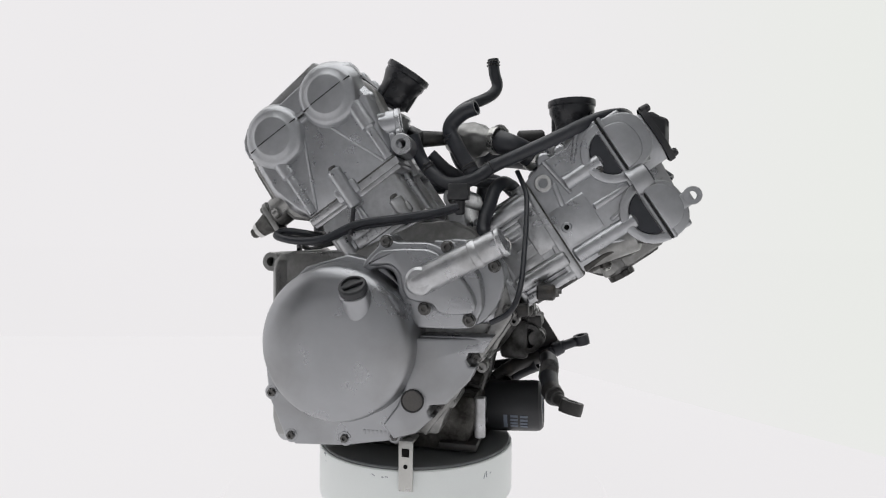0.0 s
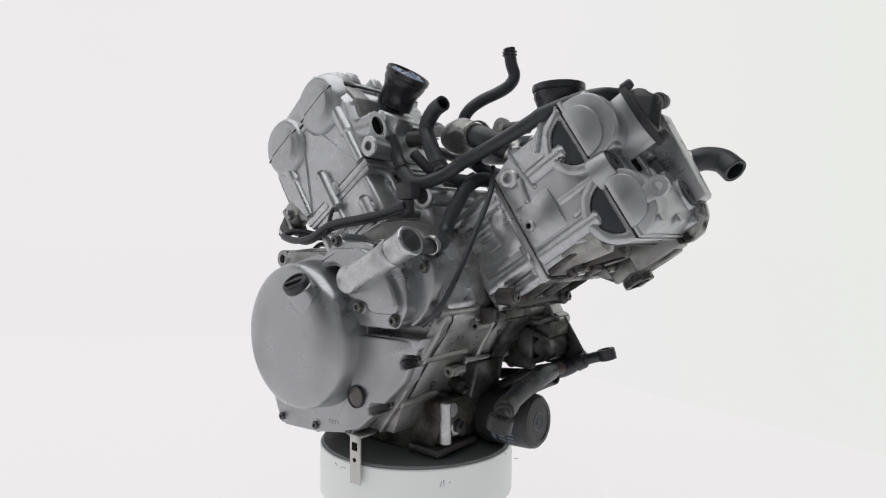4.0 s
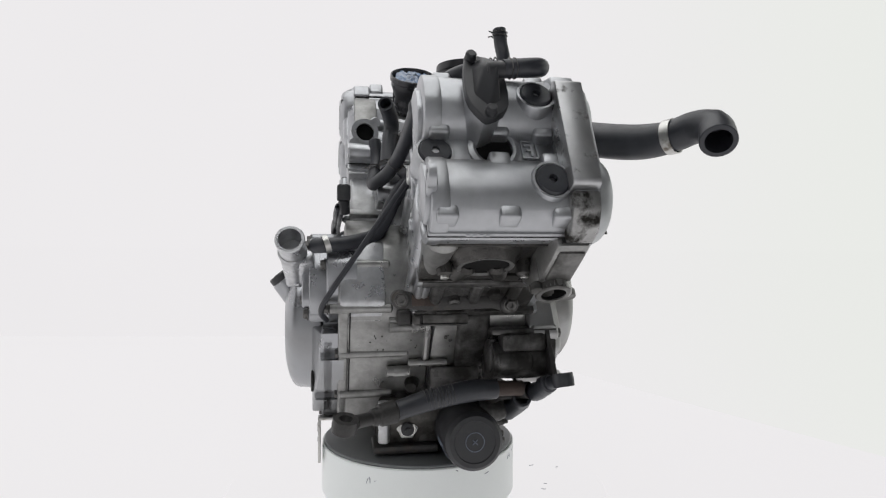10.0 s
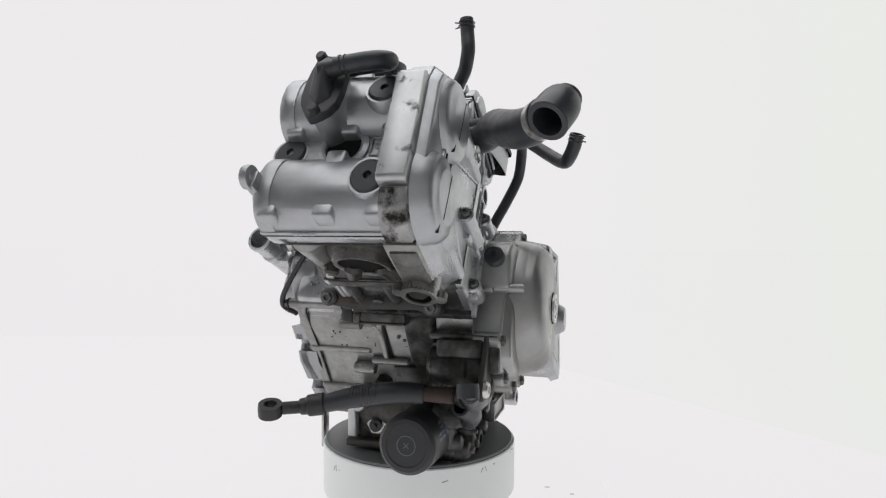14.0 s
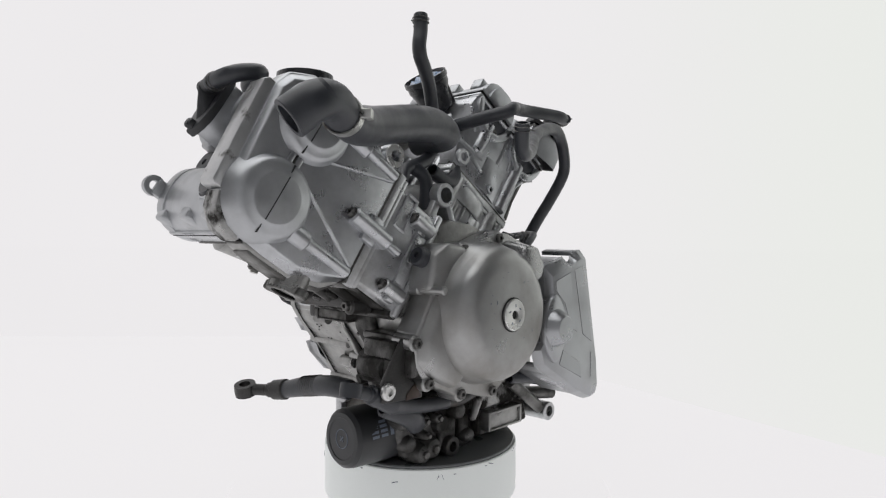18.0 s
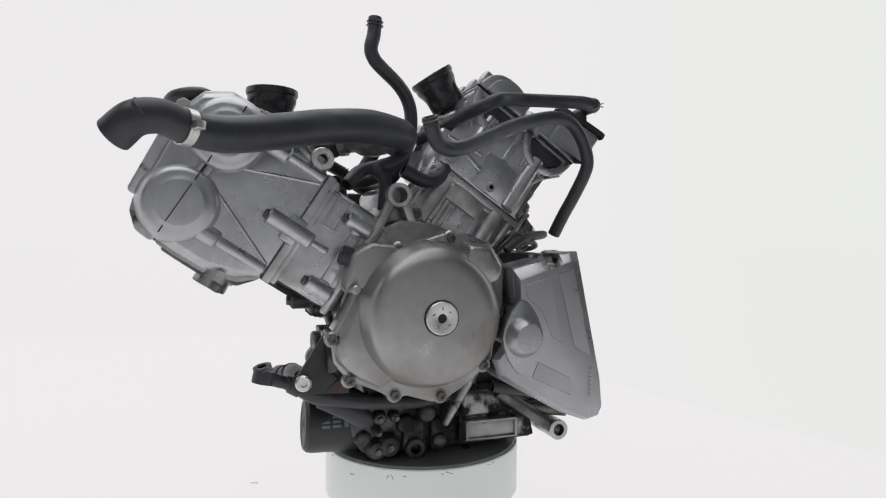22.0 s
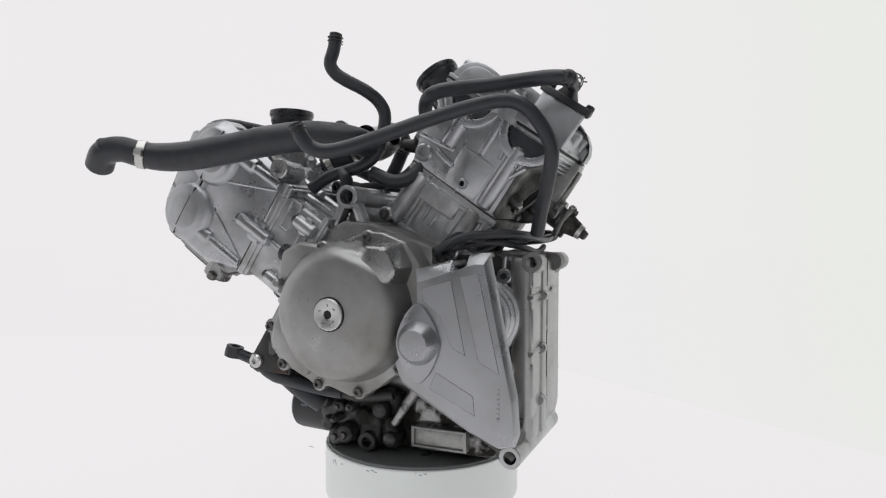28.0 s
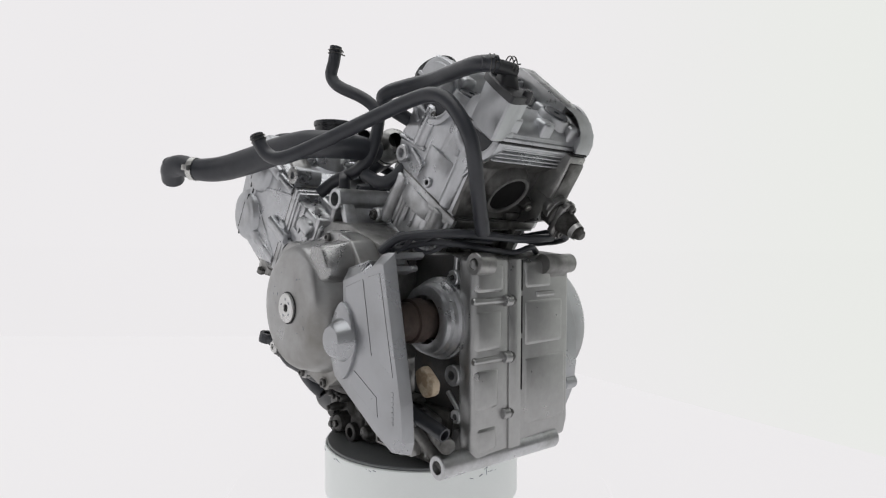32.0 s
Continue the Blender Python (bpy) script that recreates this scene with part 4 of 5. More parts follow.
        lathe(b, [(0, -9), (43, -9), (44.5, -7), (41, 0), (37.5, 6.5), (35, 9), (31.5, 10.4), (27.5, 10.8), (25, 12.6), (22.5, 13.2), (0, 13.4)], V(x, 95, 284), V(0, 1, 0), 56, m)
        part("cam_boss", b, COVER, cover)
        b = bmesh.new()
        prism(b, [(x - 36, 284), (x + 36, 284), (x + 36, 285.4), (x - 36, 285.4)], 95, 105.9, 0.3, 1, m)
        prism(b, [(x - 23, 284.1), (x + 23, 284.1), (x + 23, 285.3), (x - 23, 285.3)], 100, 108.7, 0.3, 1, m)
        part("seam_strip", b, GASKET, cover)
    b = bmesh.new()
    lathe(b, [(25, -4), (25, 4), (21, 6), (18, 5), (17, 0), (17, -8)], V(0, 4, 300.5), V(0, 0, 1), 40, m)
    part("plug_seat", b, COVER, cover)
    b = bmesh.new()
    lathe(b, [(17.5, 2.2), (0, 2)], V(0, 4, 300.5), V(0, 0, 1), 30, m)
    part("plug_well", b, HOLE_SHADE, cover)
    for s in (-1, 1):
        b = bmesh.new()
        prism(b, dome(s * 46, 36, (ze if s > 0 else zi) - 302), -60, 70, 4, 3, m)
        part("cam_hump", b, COVER, cover)
        b = bmesh.new()
        prism(b, dome(s * 46, 37.2, (ze if s > 0 else zi) - 300.5), -63, -46, 2.5, 2, m)
        part("cam_cap_band", b, COVER, cover)
    for s in (-1, 1):
        b = bmesh.new()
        prism(b, dome(s * 44, 29, 30), -68, -58, 2, 2, m)
        part("cam_end_cap", b, COVER, cover)
    for x, z, ys in ((72, 304, (-49, 7, 56)), (-18, 306, (-48, 9, 52)), (20, 306, (5, 55)), (-76, 306, (-40, 8, 54))):
        for y in ys:
            b = bmesh.new()
            box(b, x - 9, x + 9, y - 10, y + 10, z - 10, z + 9, 3.5, 3, m)
            part("bolt_pad", b, COVER, cover)
    for x, y, z in ((-42, 45, zi - 21), (47, 47, ze - 20) if front else (55, 38, ze - 16), (3, -52, 295)):
        b = bmesh.new()
        lathe(b, [(21, -16), (19.5, 4), (18.4, 7), (16.4, 7), (15.8, 0)], V(x, y, z), V(0.1 if x > 20 else -0.1 if x < -20 else 0, 0, 1), 36, m)
        part("bung_seat", b, COVER, cover)
        b = bmesh.new()
        lathe(b, [(15.6, -8), (15.6, 7), (14, 9), (4, 9), (3.6, 3), (0, 3)], V(x, y, z), V(0.1 if x > 20 else -0.1 if x < -20 else 0, 0, 1), 36, m)
        part("cover_bung", b, RUBBER, cover, "round black rubber cover bung")
    # framed letter on the valley floor
    b = bmesh.new()
    for x0, x1, y0, y1 in ((-11, 10, 31, 32.4), (-11, 10, 45.6, 47), (-11, -9.6, 31, 47), (8.6, 10, 31, 47)):
        box(b, x0, x1, y0, y1, 301.5, 304, 0.3, 1, m)
    if front:
        for x0, x1, y0, y1 in ((-7, 7, 40, 42.5), (-7, -4.5, 34, 41), (-1.5, 1, 36, 41)):
            box(b, x0, x1, y0, y1, 301.5, 303.8, 0.3, 1, m)
    part("cast_letter", b, COVER, cover, "raised cast letter in a frame")
    b = bmesh.new()
    for k in range(4):
        box(b, 84 - 0.2, 84.5, -30 + k * 6, -26 + k * 6, 287.2, 290, 0, 1, m)
    part("cast_mark", b, COVER, cover)
    # breather box: a cast seat, a thin tray with two screw lugs, and the hollow wedge that takes the hose
    if front:
        zp = 339
        rim = [(-73, -13), (-67, -25), (-24, -28), (-2, -18), (3, -9), (-14, 10), (-60, 8)]
        wedge = [(-66, -16, 342), (-60, 2, 342), (-14, 4, 342), (-4, -10, 342), (-18, -23, 342), (-60, -21, 342), (-64, -10, 354), (-38, -1, 365), (-44, -12, 362), (-52, 0, 360)]
        lugs, nipple = ((-69, -19), (-4, -8)), ((-42, -10, 357), (-44, 14, 358))
    else:
        zp = 331
        rim = [(22, -57), (28, -69), (84, -86), (93, -80), (84, -50), (78, -42), (30, -44)]
        wedge = [(40, -70, 334), (66, -78, 334), (72, -53, 334), (40, -50, 334), (48, -72, 350), (56, -70, 356), (55, -57, 357), (47, -56, 354)]
        lugs, nipple = ((83, -56), (30, -58)), ((54, -58, 353), (53.5, -90, 353.5))
    up = m @ at(0, 0, zp) @ Matrix.Rotation(radians(90), 4, "X")
    flat = [(p, -q) for p, q in rim]
    b = bmesh.new()
    cx, cy = sum(p for p, q in flat) / 7, sum(q for p, q in flat) / 7
    plate(b, [(cx + (p - cx) * 0.86, cy + (q - cy) * 0.86) for p, q in flat], -44, 0, 1.5, 3, 3, up)
    part("breather_seat", b, COVER, cover)
    b = bmesh.new()
    plate(b, flat, -0.5, 7.5, 1.2, 3, 3, up)
    hull(b, wedge, 2, 3, m)
    for p, q in lugs:
        rod(b, V(p, q, zp + 1), V(p, q, zp + 14), 6, 5.2, 1.5, 16, m)
    rod(b, V(*nipple[0]), V(*nipple[1]), 7.4, bev=1.5, m=m)
    part("breather_box", b, PLASTIC, cover, "black plastic breather box")
    if front:
        b = bmesh.new()
        lathe(b, [(10.5, -3.5), (11, 0), (10.5, 3.5), (5.2, 3.5), (5, 0), (5.2, -3.5), (10.5, -3.5)], V(52, -64, 329), V(0, 1, 0), 28, m)
        prism(b, [(43, 304), (61, 304), (61, 328), (43, 328)], -67, -58, 2, 2, m)
        part("cable_lug", b, COVER, cover, "cast lug with a hole")
    return barrel, head, cover


front_barrel, front_head, front_cover = make_cylinder(FRONT, True)
rear_barrel, rear_head, rear_cover = make_cylinder(REAR, False)


def make_boot(p, d, label):
    b = bmesh.new()
    lathe(b, [(17, -60), (17.5, -42), (22, -39), (23.6, -35), (24, -28), (23.4, -24), (24.6, -17), (27.4, -9), (29, -5), (29, 1), (30.6, 2.5), (31, 5), (30.6, 9.4), (29.4, 10), (27.4, 6), (25.5, -12), (0, -14)], p, d, 44)
    for k in range(3):
        turn = Matrix.Rotation(radians(40 + 120 * k), 4, "Z")
        box(b, 19, 26.4, -3, 3, -38, -12, 1.2, 2, along(p, d) @ turn)
    boot = part("intake_boot", b, BOOT, engine, label)
    b = bmesh.new()
    lathe(b, [(17.3, -52), (19, -51.5), (19, -46), (17.6, -45.5)], p, d, 40)
    rod(b, along(p, d) @ V(14, 14, -49), along(p, d) @ V(21, 6, -49), 3, bev=0.6, seg=10)
    part("boot_clamp", b, BOLTS, boot, "dull steel band clamp")
    return boot


front_boot = make_boot(V(197, 17, 436), V(-0.02, 0, 1), "black rubber intake boot with a flared mouth")
rear_boot = make_boot(V(-20, -11, 480), V(0.55, 0, 0.83), "black rubber intake boot with blue film stuffed inside")
b = bmesh.new()
rng = random.Random(2)
lathe(b, [(25.5, -3), (20, 1.5), (12, -1), (6, 2), (0, 0)], V(-16, -11, 486), V(0.55, 0, 0.83), 26)
for v in b.verts:
    v.co += V(rng.uniform(-1, 1), rng.uniform(-1, 1), rng.uniform(-1, 1)) * 2.5
part("film_stuffing", b, FOIL, rear_boot, "crumpled blue plastic film", angle=180)


def make_hoses():
    def h(name, pts, r, label="", parent=engine, mat=RUBBER, **k):
        b = bmesh.new()
        hose(b, pts, r, **k)
        return part(name, b, mat, parent, label)

    def clamp(parent, p, d, r, w=9):
        b = bmesh.new()
        lathe(b, [(r, -w / 2), (r + 1.2, -w / 2), (r + 1.2, w / 2), (r, w / 2)], p, d, 32)
        box(b, -5, 5, -4, 4, -w / 2, w / 2, 1, m=along(p, d) @ at(r + 4, 0, 0))
        part("hose_clamp", b, STEEL, parent, "shiny steel screw clamp")

    def wire(parent, p, d, r):
        b = bmesh.new()
        for k in (-2.2, 2.2):
            lathe(b, [(r - 0.3, k - 0.7), (r + 0.9, k), (r - 0.3, k + 0.7)], p, d, 24)
        rod(b, along(p, d) @ V(r, 1, 2), along(p, d) @ V(r + 5, 2, 3), 0.8, bev=0.2, seg=8)
        rod(b, along(p, d) @ V(r, -1, -2), along(p, d) @ V(r + 5, -2, -3), 0.8, bev=0.2, seg=8)
        part("wire_clip", b, BOLTS, parent, "thin wire hose clip")

    big = h("radiator_hose", [(50, 40, 384), (48, 72, 386), (58, 98, 388), (100, 119, 391), (150, 136, 385), (192, 151, 376), (235, 170, 367), (262, 186, 364), (284, 201, 366), (304, 214, 372), (324, 220, 368), (341, 213, 354)],
            18, "thick black rubber radiator hose bent at the end", seg=24, radii=[15, 16.5, 18, 19, 18.8, 18.5, 18.2, 17.4, 15.6, 15.4, 15.8, 16.4])
    clamp(big, V(284, 201, 366), V(0.82, 0.54, 0.12), 16)
    tall = h("breather_hose", [(84, 83, 525), (86, 85, 505), (90, 87, 488), (85, 84, 476), (73, 78, 467), (52, 64, 455), (38, 54, 442), (31, 50, 425), (32, 54, 400), (40, 58, 375), (54, 62, 361), (75, 66, 353), (100, 74, 345), (118, 88, 328)],
             8.2, "tall thin black hose curving up and open at the tip")
    wire(tall, V(84.5, 83.6, 518), V(-0.05, 0, 1), 9.2)
    bypass = h("bypass_hose", [(57, 210, 389), (52, 206, 375), (44, 200, 364), (28, 193, 360), (0, 178, 368), (-67, 137, 398), (-117, 119, 414), (-148, 112, 418), (-168, 107, 411), (-184, 103, 393), (-195, 98, 370), (-195, 92, 352), (-186, 78, 321), (-178, 66, 297), (-171, 54, 272)],
               8.2, "long black coolant hose with an open end")
    wire(bypass, V(55, 208.5, 384), V(0.35, 0.3, 1), 8.6)
    rear_hose = h("rear_breather_hose", [(-214, 79, 443.5), (-210, 86, 443.5), (-194, 90, 444.5), (-170, 87, 445), (-116, 82, 444), (-84, 92, 441), (-64, 103, 436), (-52, 102, 430), (-36, 74, 423), (-18, 24, 412), (6, -4, 398)], 8.6, "black breather hose of the rear cylinder")
    front_hose = h("front_breather_hose", [(310, 26, 415), (308, 48, 418), (300, 62, 421), (284, 66, 424), (272, 52, 426), (266, 24, 426), (256, 2, 424), (234, -14, 418), (206, -34, 404), (190, -35, 396), (142, -39, 374), (104, -45, 357), (86, -54, 344), (66, -66, 334), (48, -69, 334), (32, -67, 344), (14, -62, 366), (4, -64, 394)],
      8.2, "black breather hose of the front cylinder")
    wire(rear_hose, V(-211, 84, 443.5), V(0.5, 0.85, 0), 9)
    wire(front_hose, V(309, 34, 416), V(-0.1, 1, 0.1), 8.6)
    h("cut_hose", [(83, -57, 428), (66, -52, 423), (51, -47, 412), (48, -47, 400), (56, -50, 384), (66, -52, 366), (78, -53, 348)], 9.6, "short black hose with a cut open end")
    wp = h("pump_hose", [(112, -140, 257), (122, -126, 258), (114, -98, 261), (96, -70, 270), (94, -57, 290), (99, -49, 308), (104, -37, 328), (112, -18, 338), (120, 22, 336)], 8.6, "black hose from the water pump to the front head")
    clamp(wp, V(124, -126, 259.5), V(-0.1, 0.9, 0.3), 9.2, 6)
    h("return_hose", [(22, -42, 374), (46, -34, 352), (78, -22, 340), (112, -6, 336), (124, 20, 334)], 7, "thin black hose behind the pump hose")
    h("v_hose", [(44, 62, 350), (12, 58, 338), (-12, 48, 348), (-24, 32, 376)], 9, "short black hose in the valley of the engine")
    h("v_hose", [(82, 70, 350), (70, 78, 335), (72, 80, 300)], 8, "short black hose in the valley of the engine")
    for p, d, r in (((50, -47.5, 392), (0.35, -0.15, -1), 9.8), ((74, -53, 355), (0.5, -0.05, -1), 9.8), ((98, -46.5, 354), (0.9, 0.15, 0.42), 8.4), ((24, -65, 354), (-0.6, 0.1, 0.8), 8.4)):
        wire(tall, V(*p), V(*d), r)
    wire(tall, V(-214, 58, 445.4), V(0.3, 1, -0.05), 8.8)
    wire(tall, V(293.6, 22, 420), V(0, 1, 0.22), 8.6)
    # thermostat housing between the cylinders
    b = bmesh.new()
    lathe(b, [(10, -42), (17, -36), (22, -20), (24, 0), (20, 16), (15, 24), (15, 40), (0, 40)], V(70, 0, 396), V(0.85, -0.45, -0.1), 28)
    lathe(b, [(14, 0), (14, 50)], V(64, 10, 396), V(-0.2, 1, 0.05), 24)
    prism(b, [(86, 396), (112, 398), (112, 416), (98, 424), (86, 412)], 40, 46, 2)
    lathe(b, [(11, -4), (11, 4), (5, 4), (5, -4), (11, -4)], V(100, 43, 412), V(0, 1, 0), 20)
    thermo = part("thermostat_housing", b, CASE, engine, "grimy alloy thermostat housing")
    clamp(thermo, V(104, -18, 392), V(0.85, -0.45, -0.1), 17)
    b = bmesh.new()
    hose(b, [(104, -18, 392), (122, -22, 384), (140, -14, 376), (156, -4, 366)], 15)
    link = part("link_hose", b, RUBBER, engine, "short thick black coupling hose")
    clamp(link, V(150, -8, 370), V(0.8, 0.4, -0.5), 15.8)
    # black fuel and sensor clutter under the boots
    for p, q, r in (((6, -36, 394), (40, -22, 396), 11), ((128, 6, 398), (162, 14, 402), 10)):
        b = bmesh.new()
        rod(b, V(*p), V(*q), r, r * 0.8, 3)
        part("valley_fitting", b, OIL_SHADE, engine, "grimy dark fitting between the cylinders")
    # throttle stubs below the boots
    for p, q, r in (((197, 17, 402), (192, 17, 380), 24), ((-46, -11, 438), (-60, -11, 416), 24)):
        b = bmesh.new()
        rod(b, V(*p), V(*q), r, r - 2, 2, 28)
        part("intake_stub", b, CAST, engine)


make_hoses()


def make_filter():
    b = bmesh.new()
    d = V(1, 0, 0.05)
    lathe(b, [(0, -6), (30, -6), (33, -4), (34, 0), (34, 62), (33, 68), (29, 72), (24, 72.5), (23, 71.5), (0, 71.5)], V(90, 38, 35), d, 56)
    body = part("oil_filter", b, PLASTIC, engine, "black spin-on oil filter with worn print")
    b = bmesh.new()
    lathe(b, [(11, 0), (11, 0.5), (10.2, 0.5), (10.2, 0)], V(161.4, 38, 38.6), d, 36)
    for a in (45, 135):
        box(b, -4, 4, -0.5, 0.5, 0, 0.6, 0, m=along(V(161.4, 38, 38.6), d) @ Matrix.Rotation(radians(a), 4, "Z"))
    part("round_mark", b, GREYTAG, body)
    b = bmesh.new()
    for i, (x0, x1) in enumerate(((112, 117), (121, 131), (134, 144))):
        for k in range(4 if i else 7):
            a = radians(100 + k * (9 if i else 5))
            for turn in (0, math.pi):
                box(b, x0, x1, -1.6, 1.6, 0, 0.5, 0, m=at(0, 38, 36.5) @ Matrix.Rotation(a + turn, 4, "X") @ at(0, 0, 33.8))
    part("print_bars", b, GREYTAG, body)["kind"] = "stuff"
    return body


make_filter()


def make_case_front():
    """What stands out of the sloping front face of the crankcase."""
    # pale rim along the cover joint, with its thin black gasket
    b = bmesh.new()
    rim = [(108, 258), (121, 236), (135, 190), (133, 176), (122, 158), (100, 128), (84, 104), (68, 78), (44, 48), (34, 34)]
    prism(b, rim + [(20, 44), (56, 84), (88, 132), (108, 164), (118, 190), (100, 238)], -113, -101, 2.5, 3)
    part("joint_rim", b, CASE, case_right, "pale cast rim along the cover joint")
    b = bmesh.new()
    for (x0, z0), (x1, z1) in zip(rim, rim[1:]):
        rod(b, V(x0, -100, z0), V(x1, -100, z1), 0.9, bev=0.2, seg=8)
    part("seam_line", b, GASKET, case_right)
    b = bmesh.new()
    seam = [(134, 192), (133, 178), (125, 160), (101, 130), (85, 106), (70, 80)]
    for (x0, z0), (x1, z1) in zip(seam, seam[1:]):
        rod(b, V(x0, -4, z0), V(x1, -4, z1), 1.0, bev=0.2, seg=8)
    part("seam_line", b, GASKET, case_left)
    # cast ridges that carry the joint screws
    for x, z, y0, y1, r, head in ((116, 236, -113, -54, 6, 1), (131, 187, -124, -52, 6, 1), (98, 130, -112, -30, 5.5, 0), (63, 75, -112, -46, 7, 0)):
        b = bmesh.new()
        rod(b, V(x, y0, z), V(x, y1, z), r, r * 0.9, bev=2, seg=20)
        rod(b, V(x - 3, y1 - 4, z), V(x - 9, y1 + 14, z - 2), r * 0.9, r * 0.5, bev=2, seg=16)
        part("screw_ridge", b, CASE, case_right)
        if head:
            bolt(case_right, V(x, y0, z), V(0, -1, 0))
    # upright rib beside the joint of the halves, curving into a foot
    b = bmesh.new()
    prism(b, [(120, 166), (128, 168), (122, 152), (110, 134), (104, 122), (94, 116), (92, 122), (104, 142)], -13, -6, 2, 3)
    rod(b, V(95, -30, 117), V(98, 18, 117), 5, 4, bev=1.5)
    part("upright_rib", b, CASE, case_right)
    b = bmesh.new()
    box(b, 84, 98, -50, -28, 99, 113, 5, 3)
    part("screw_boss", b, CASE, case_right)
    b = bmesh.new()
    pipe(b, V(91, -28, 106), V(91, -55, 106), 7, 3)
    part("tapped_boss", b, CASE, case_right, "open threaded boss")
    # twin bosses, block and bar under the mounting link
    for x, z, r, y1 in ((129, 173, 4.5, -36), (131, 165, 6, -30)):
        b = bmesh.new()
        pipe(b, V(x, y1, z), V(x, -56, z), r, r * 0.45, 20)
        part("tapped_boss", b, CASE, case_right, "open threaded boss")
    b = bmesh.new()
    box(b, 124, 148, -48, -32, 169, 186, 4, 3)
    part("sensor_block", b, OIL_SHADE, case_right)
    b = bmesh.new()
    box(b, 122, 152, -32, -20, 169, 182, 4, 3)
    box(b, 122, 152, -21, 32, 171, 182, 2, 2)
    box(b, 124, 148, -24, 30, 168, 171.5, 1)
    part("cast_bar", b, GRIME_SHADE, case_left)
    b = bmesh.new()
    box(b, 146, 152.6, -23, -22, 169, 182, 0)
    box(b, 146, 152.6, -22, 31, 170, 171, 0)
    part("joint_line", b, GASKET, case_left)
    # dark lower wall and bosses between the sump and the oil hose
    b = bmesh.new()
    prism(b, [(60, 108), (98, 112), (92, 84), (82, 52), (58, 40)], -3, 58, 4, 3)
    part("lower_wall", b, BLACKISH, case_left, "dark lower wall of the case")
    for x, y, z, r in ((82, -24, 86, 8), (76, -4, 70, 9), (72, -36, 66, 7)):
        b = bmesh.new()
        lathe(b, [(r * 1.3, -14), (r, 0), (r * 0.8, 6), (r * 0.5, 7), (0, 7)], V(x, y, z), V(1, -0.2, -0.3), 20)
        part("screw_boss", b, BLACKISH, case_left)
    for x, y, z in ((118, 12, 150), (114, 18, 146), (120, 26, 153)):
        b = bmesh.new()
        lathe(b, [(0, -3), (2.2, -3), (2.2, 0.6), (1.5, 1.2), (0, 1.2)], V(x, y, z), V(0.8, 0, -0.6), 12)
        part("dowel_stub", b, GRIME_SHADE, case_left)


def make_extras():
    """Oil pipes, bracket, mounts, cables and small fittings round the lower half."""
    # oil cooler pipes
    b = bmesh.new()
    hose(b, [(166, 60, 99), (171, 28, 99), (172, -16, 91), (177, -56, 81)], 11.5, radii=[11, 12, 12, 11.5, 10])
    pipe1 = part("oil_hose", b, RUBBER, engine, "black oil hose with a spring guard")
    b = bmesh.new()
    for k in range(9):
        t = k / 8
        c = V(171.5, 10 - 30 * t, 96.5 - 6 * t)
        lathe(b, [(11.4, -0.6), (12.4, 0), (11.4, 0.6)], c, V(0.05, -1, -0.2), 20)
    part("spring_guard", b, BOLTS, pipe1, "wire spring round the hose")
    b = bmesh.new()
    rod(b, V(176, -52, 82), V(182, -72, 79), 12.5, 12, 2)
    rod(b, V(180, -68, 79.5), V(186, -80, 78), 10, 9, 2)
    part("hose_collar", b, OIL_SHADE, pipe1)
    b = bmesh.new()
    rod(b, V(185, -78, 78), V(195, -96, 77.5), 7)
    lathe(b, [(13, -7), (13.5, 0), (13, 7), (7, 7), (6.5, 0), (7, -7), (13, -7)], V(201, -107, 77), V(0.25, 0.15, 1), 28)
    part("banjo_eye", b, OIL_SHADE, pipe1, "blackened banjo eye")
    b = bmesh.new()
    rod(b, V(162, 92, 98), V(168, 46, 100), 8.5)
    part("pipe_sleeve", b, RUST, engine, "rust-brown steel pipe end")
    b = bmesh.new()
    hose(b, [(60, 104, 74), (100, 107, 78), (140, 110, 87), (160, 113, 94), (176, 115, 103), (190, 117, 110)], 9, radii=[8, 8, 9, 11, 10, 8, 7.5])
    rod(b, V(172, 114, 101), V(186, 116, 108), 11, 10, bev=2)
    rod(b, V(184, 116, 107), V(206, 120, 115), 7, bev=1.5)
    lathe(b, [(11, -7), (11.5, 0), (11, 7), (6, 7), (6, -7), (11, -7)], V(213, 121, 117.5), V(-0.25, -0.1, 1), 24)
    part("oil_pipe", b, RUBBER, engine, "black oil hose ending in a banjo eye")
    b = bmesh.new()
    hose(b, [(150, 104, 92), (120, 80, 84), (92, 60, 66)], 10)
    part("oil_pipe", b, OIL_SHADE, engine)
    # triangular bracket
    b = bmesh.new()
    prism(b, [(140, 162), (150, 162), (178, 118), (178, 98), (122, 95), (122, 104), (140, 118), (138, 150)], 122, 128, 1.5)
    br = part("mount_bracket", b, OIL_SHADE, engine, "triangular blackened steel bracket")
    b = bmesh.new()
    lathe(b, [(0, 0), (9, 0), (9, 3), (7, 5), (4, 5), (4, 2), (0, 2)], V(172, 128, 110), V(0, 1, 0), 24)
    part("bracket_bolt", b, BRIGHT, br, "bright button-head bolt")
    b = bmesh.new()
    prism(b, [(124, 97), (146, 96), (146, 102), (134, 112)], 127, 129, 0.5)
    part("rust_patch", b, RUST, br)
    # bored stub and body beside the oil filter
    b = bmesh.new()
    pipe(b, V(138, 122, 124), V(139, 60, 126), 21, 14)
    box(b, 100, 140, 58, 72, 96, 152, 8, 2)
    box(b, 104, 158, 70, 122, 138, 158, 4, 2)
    rod(b, V(150, 62, 126), V(150, 106, 126), 13, 13, 3)
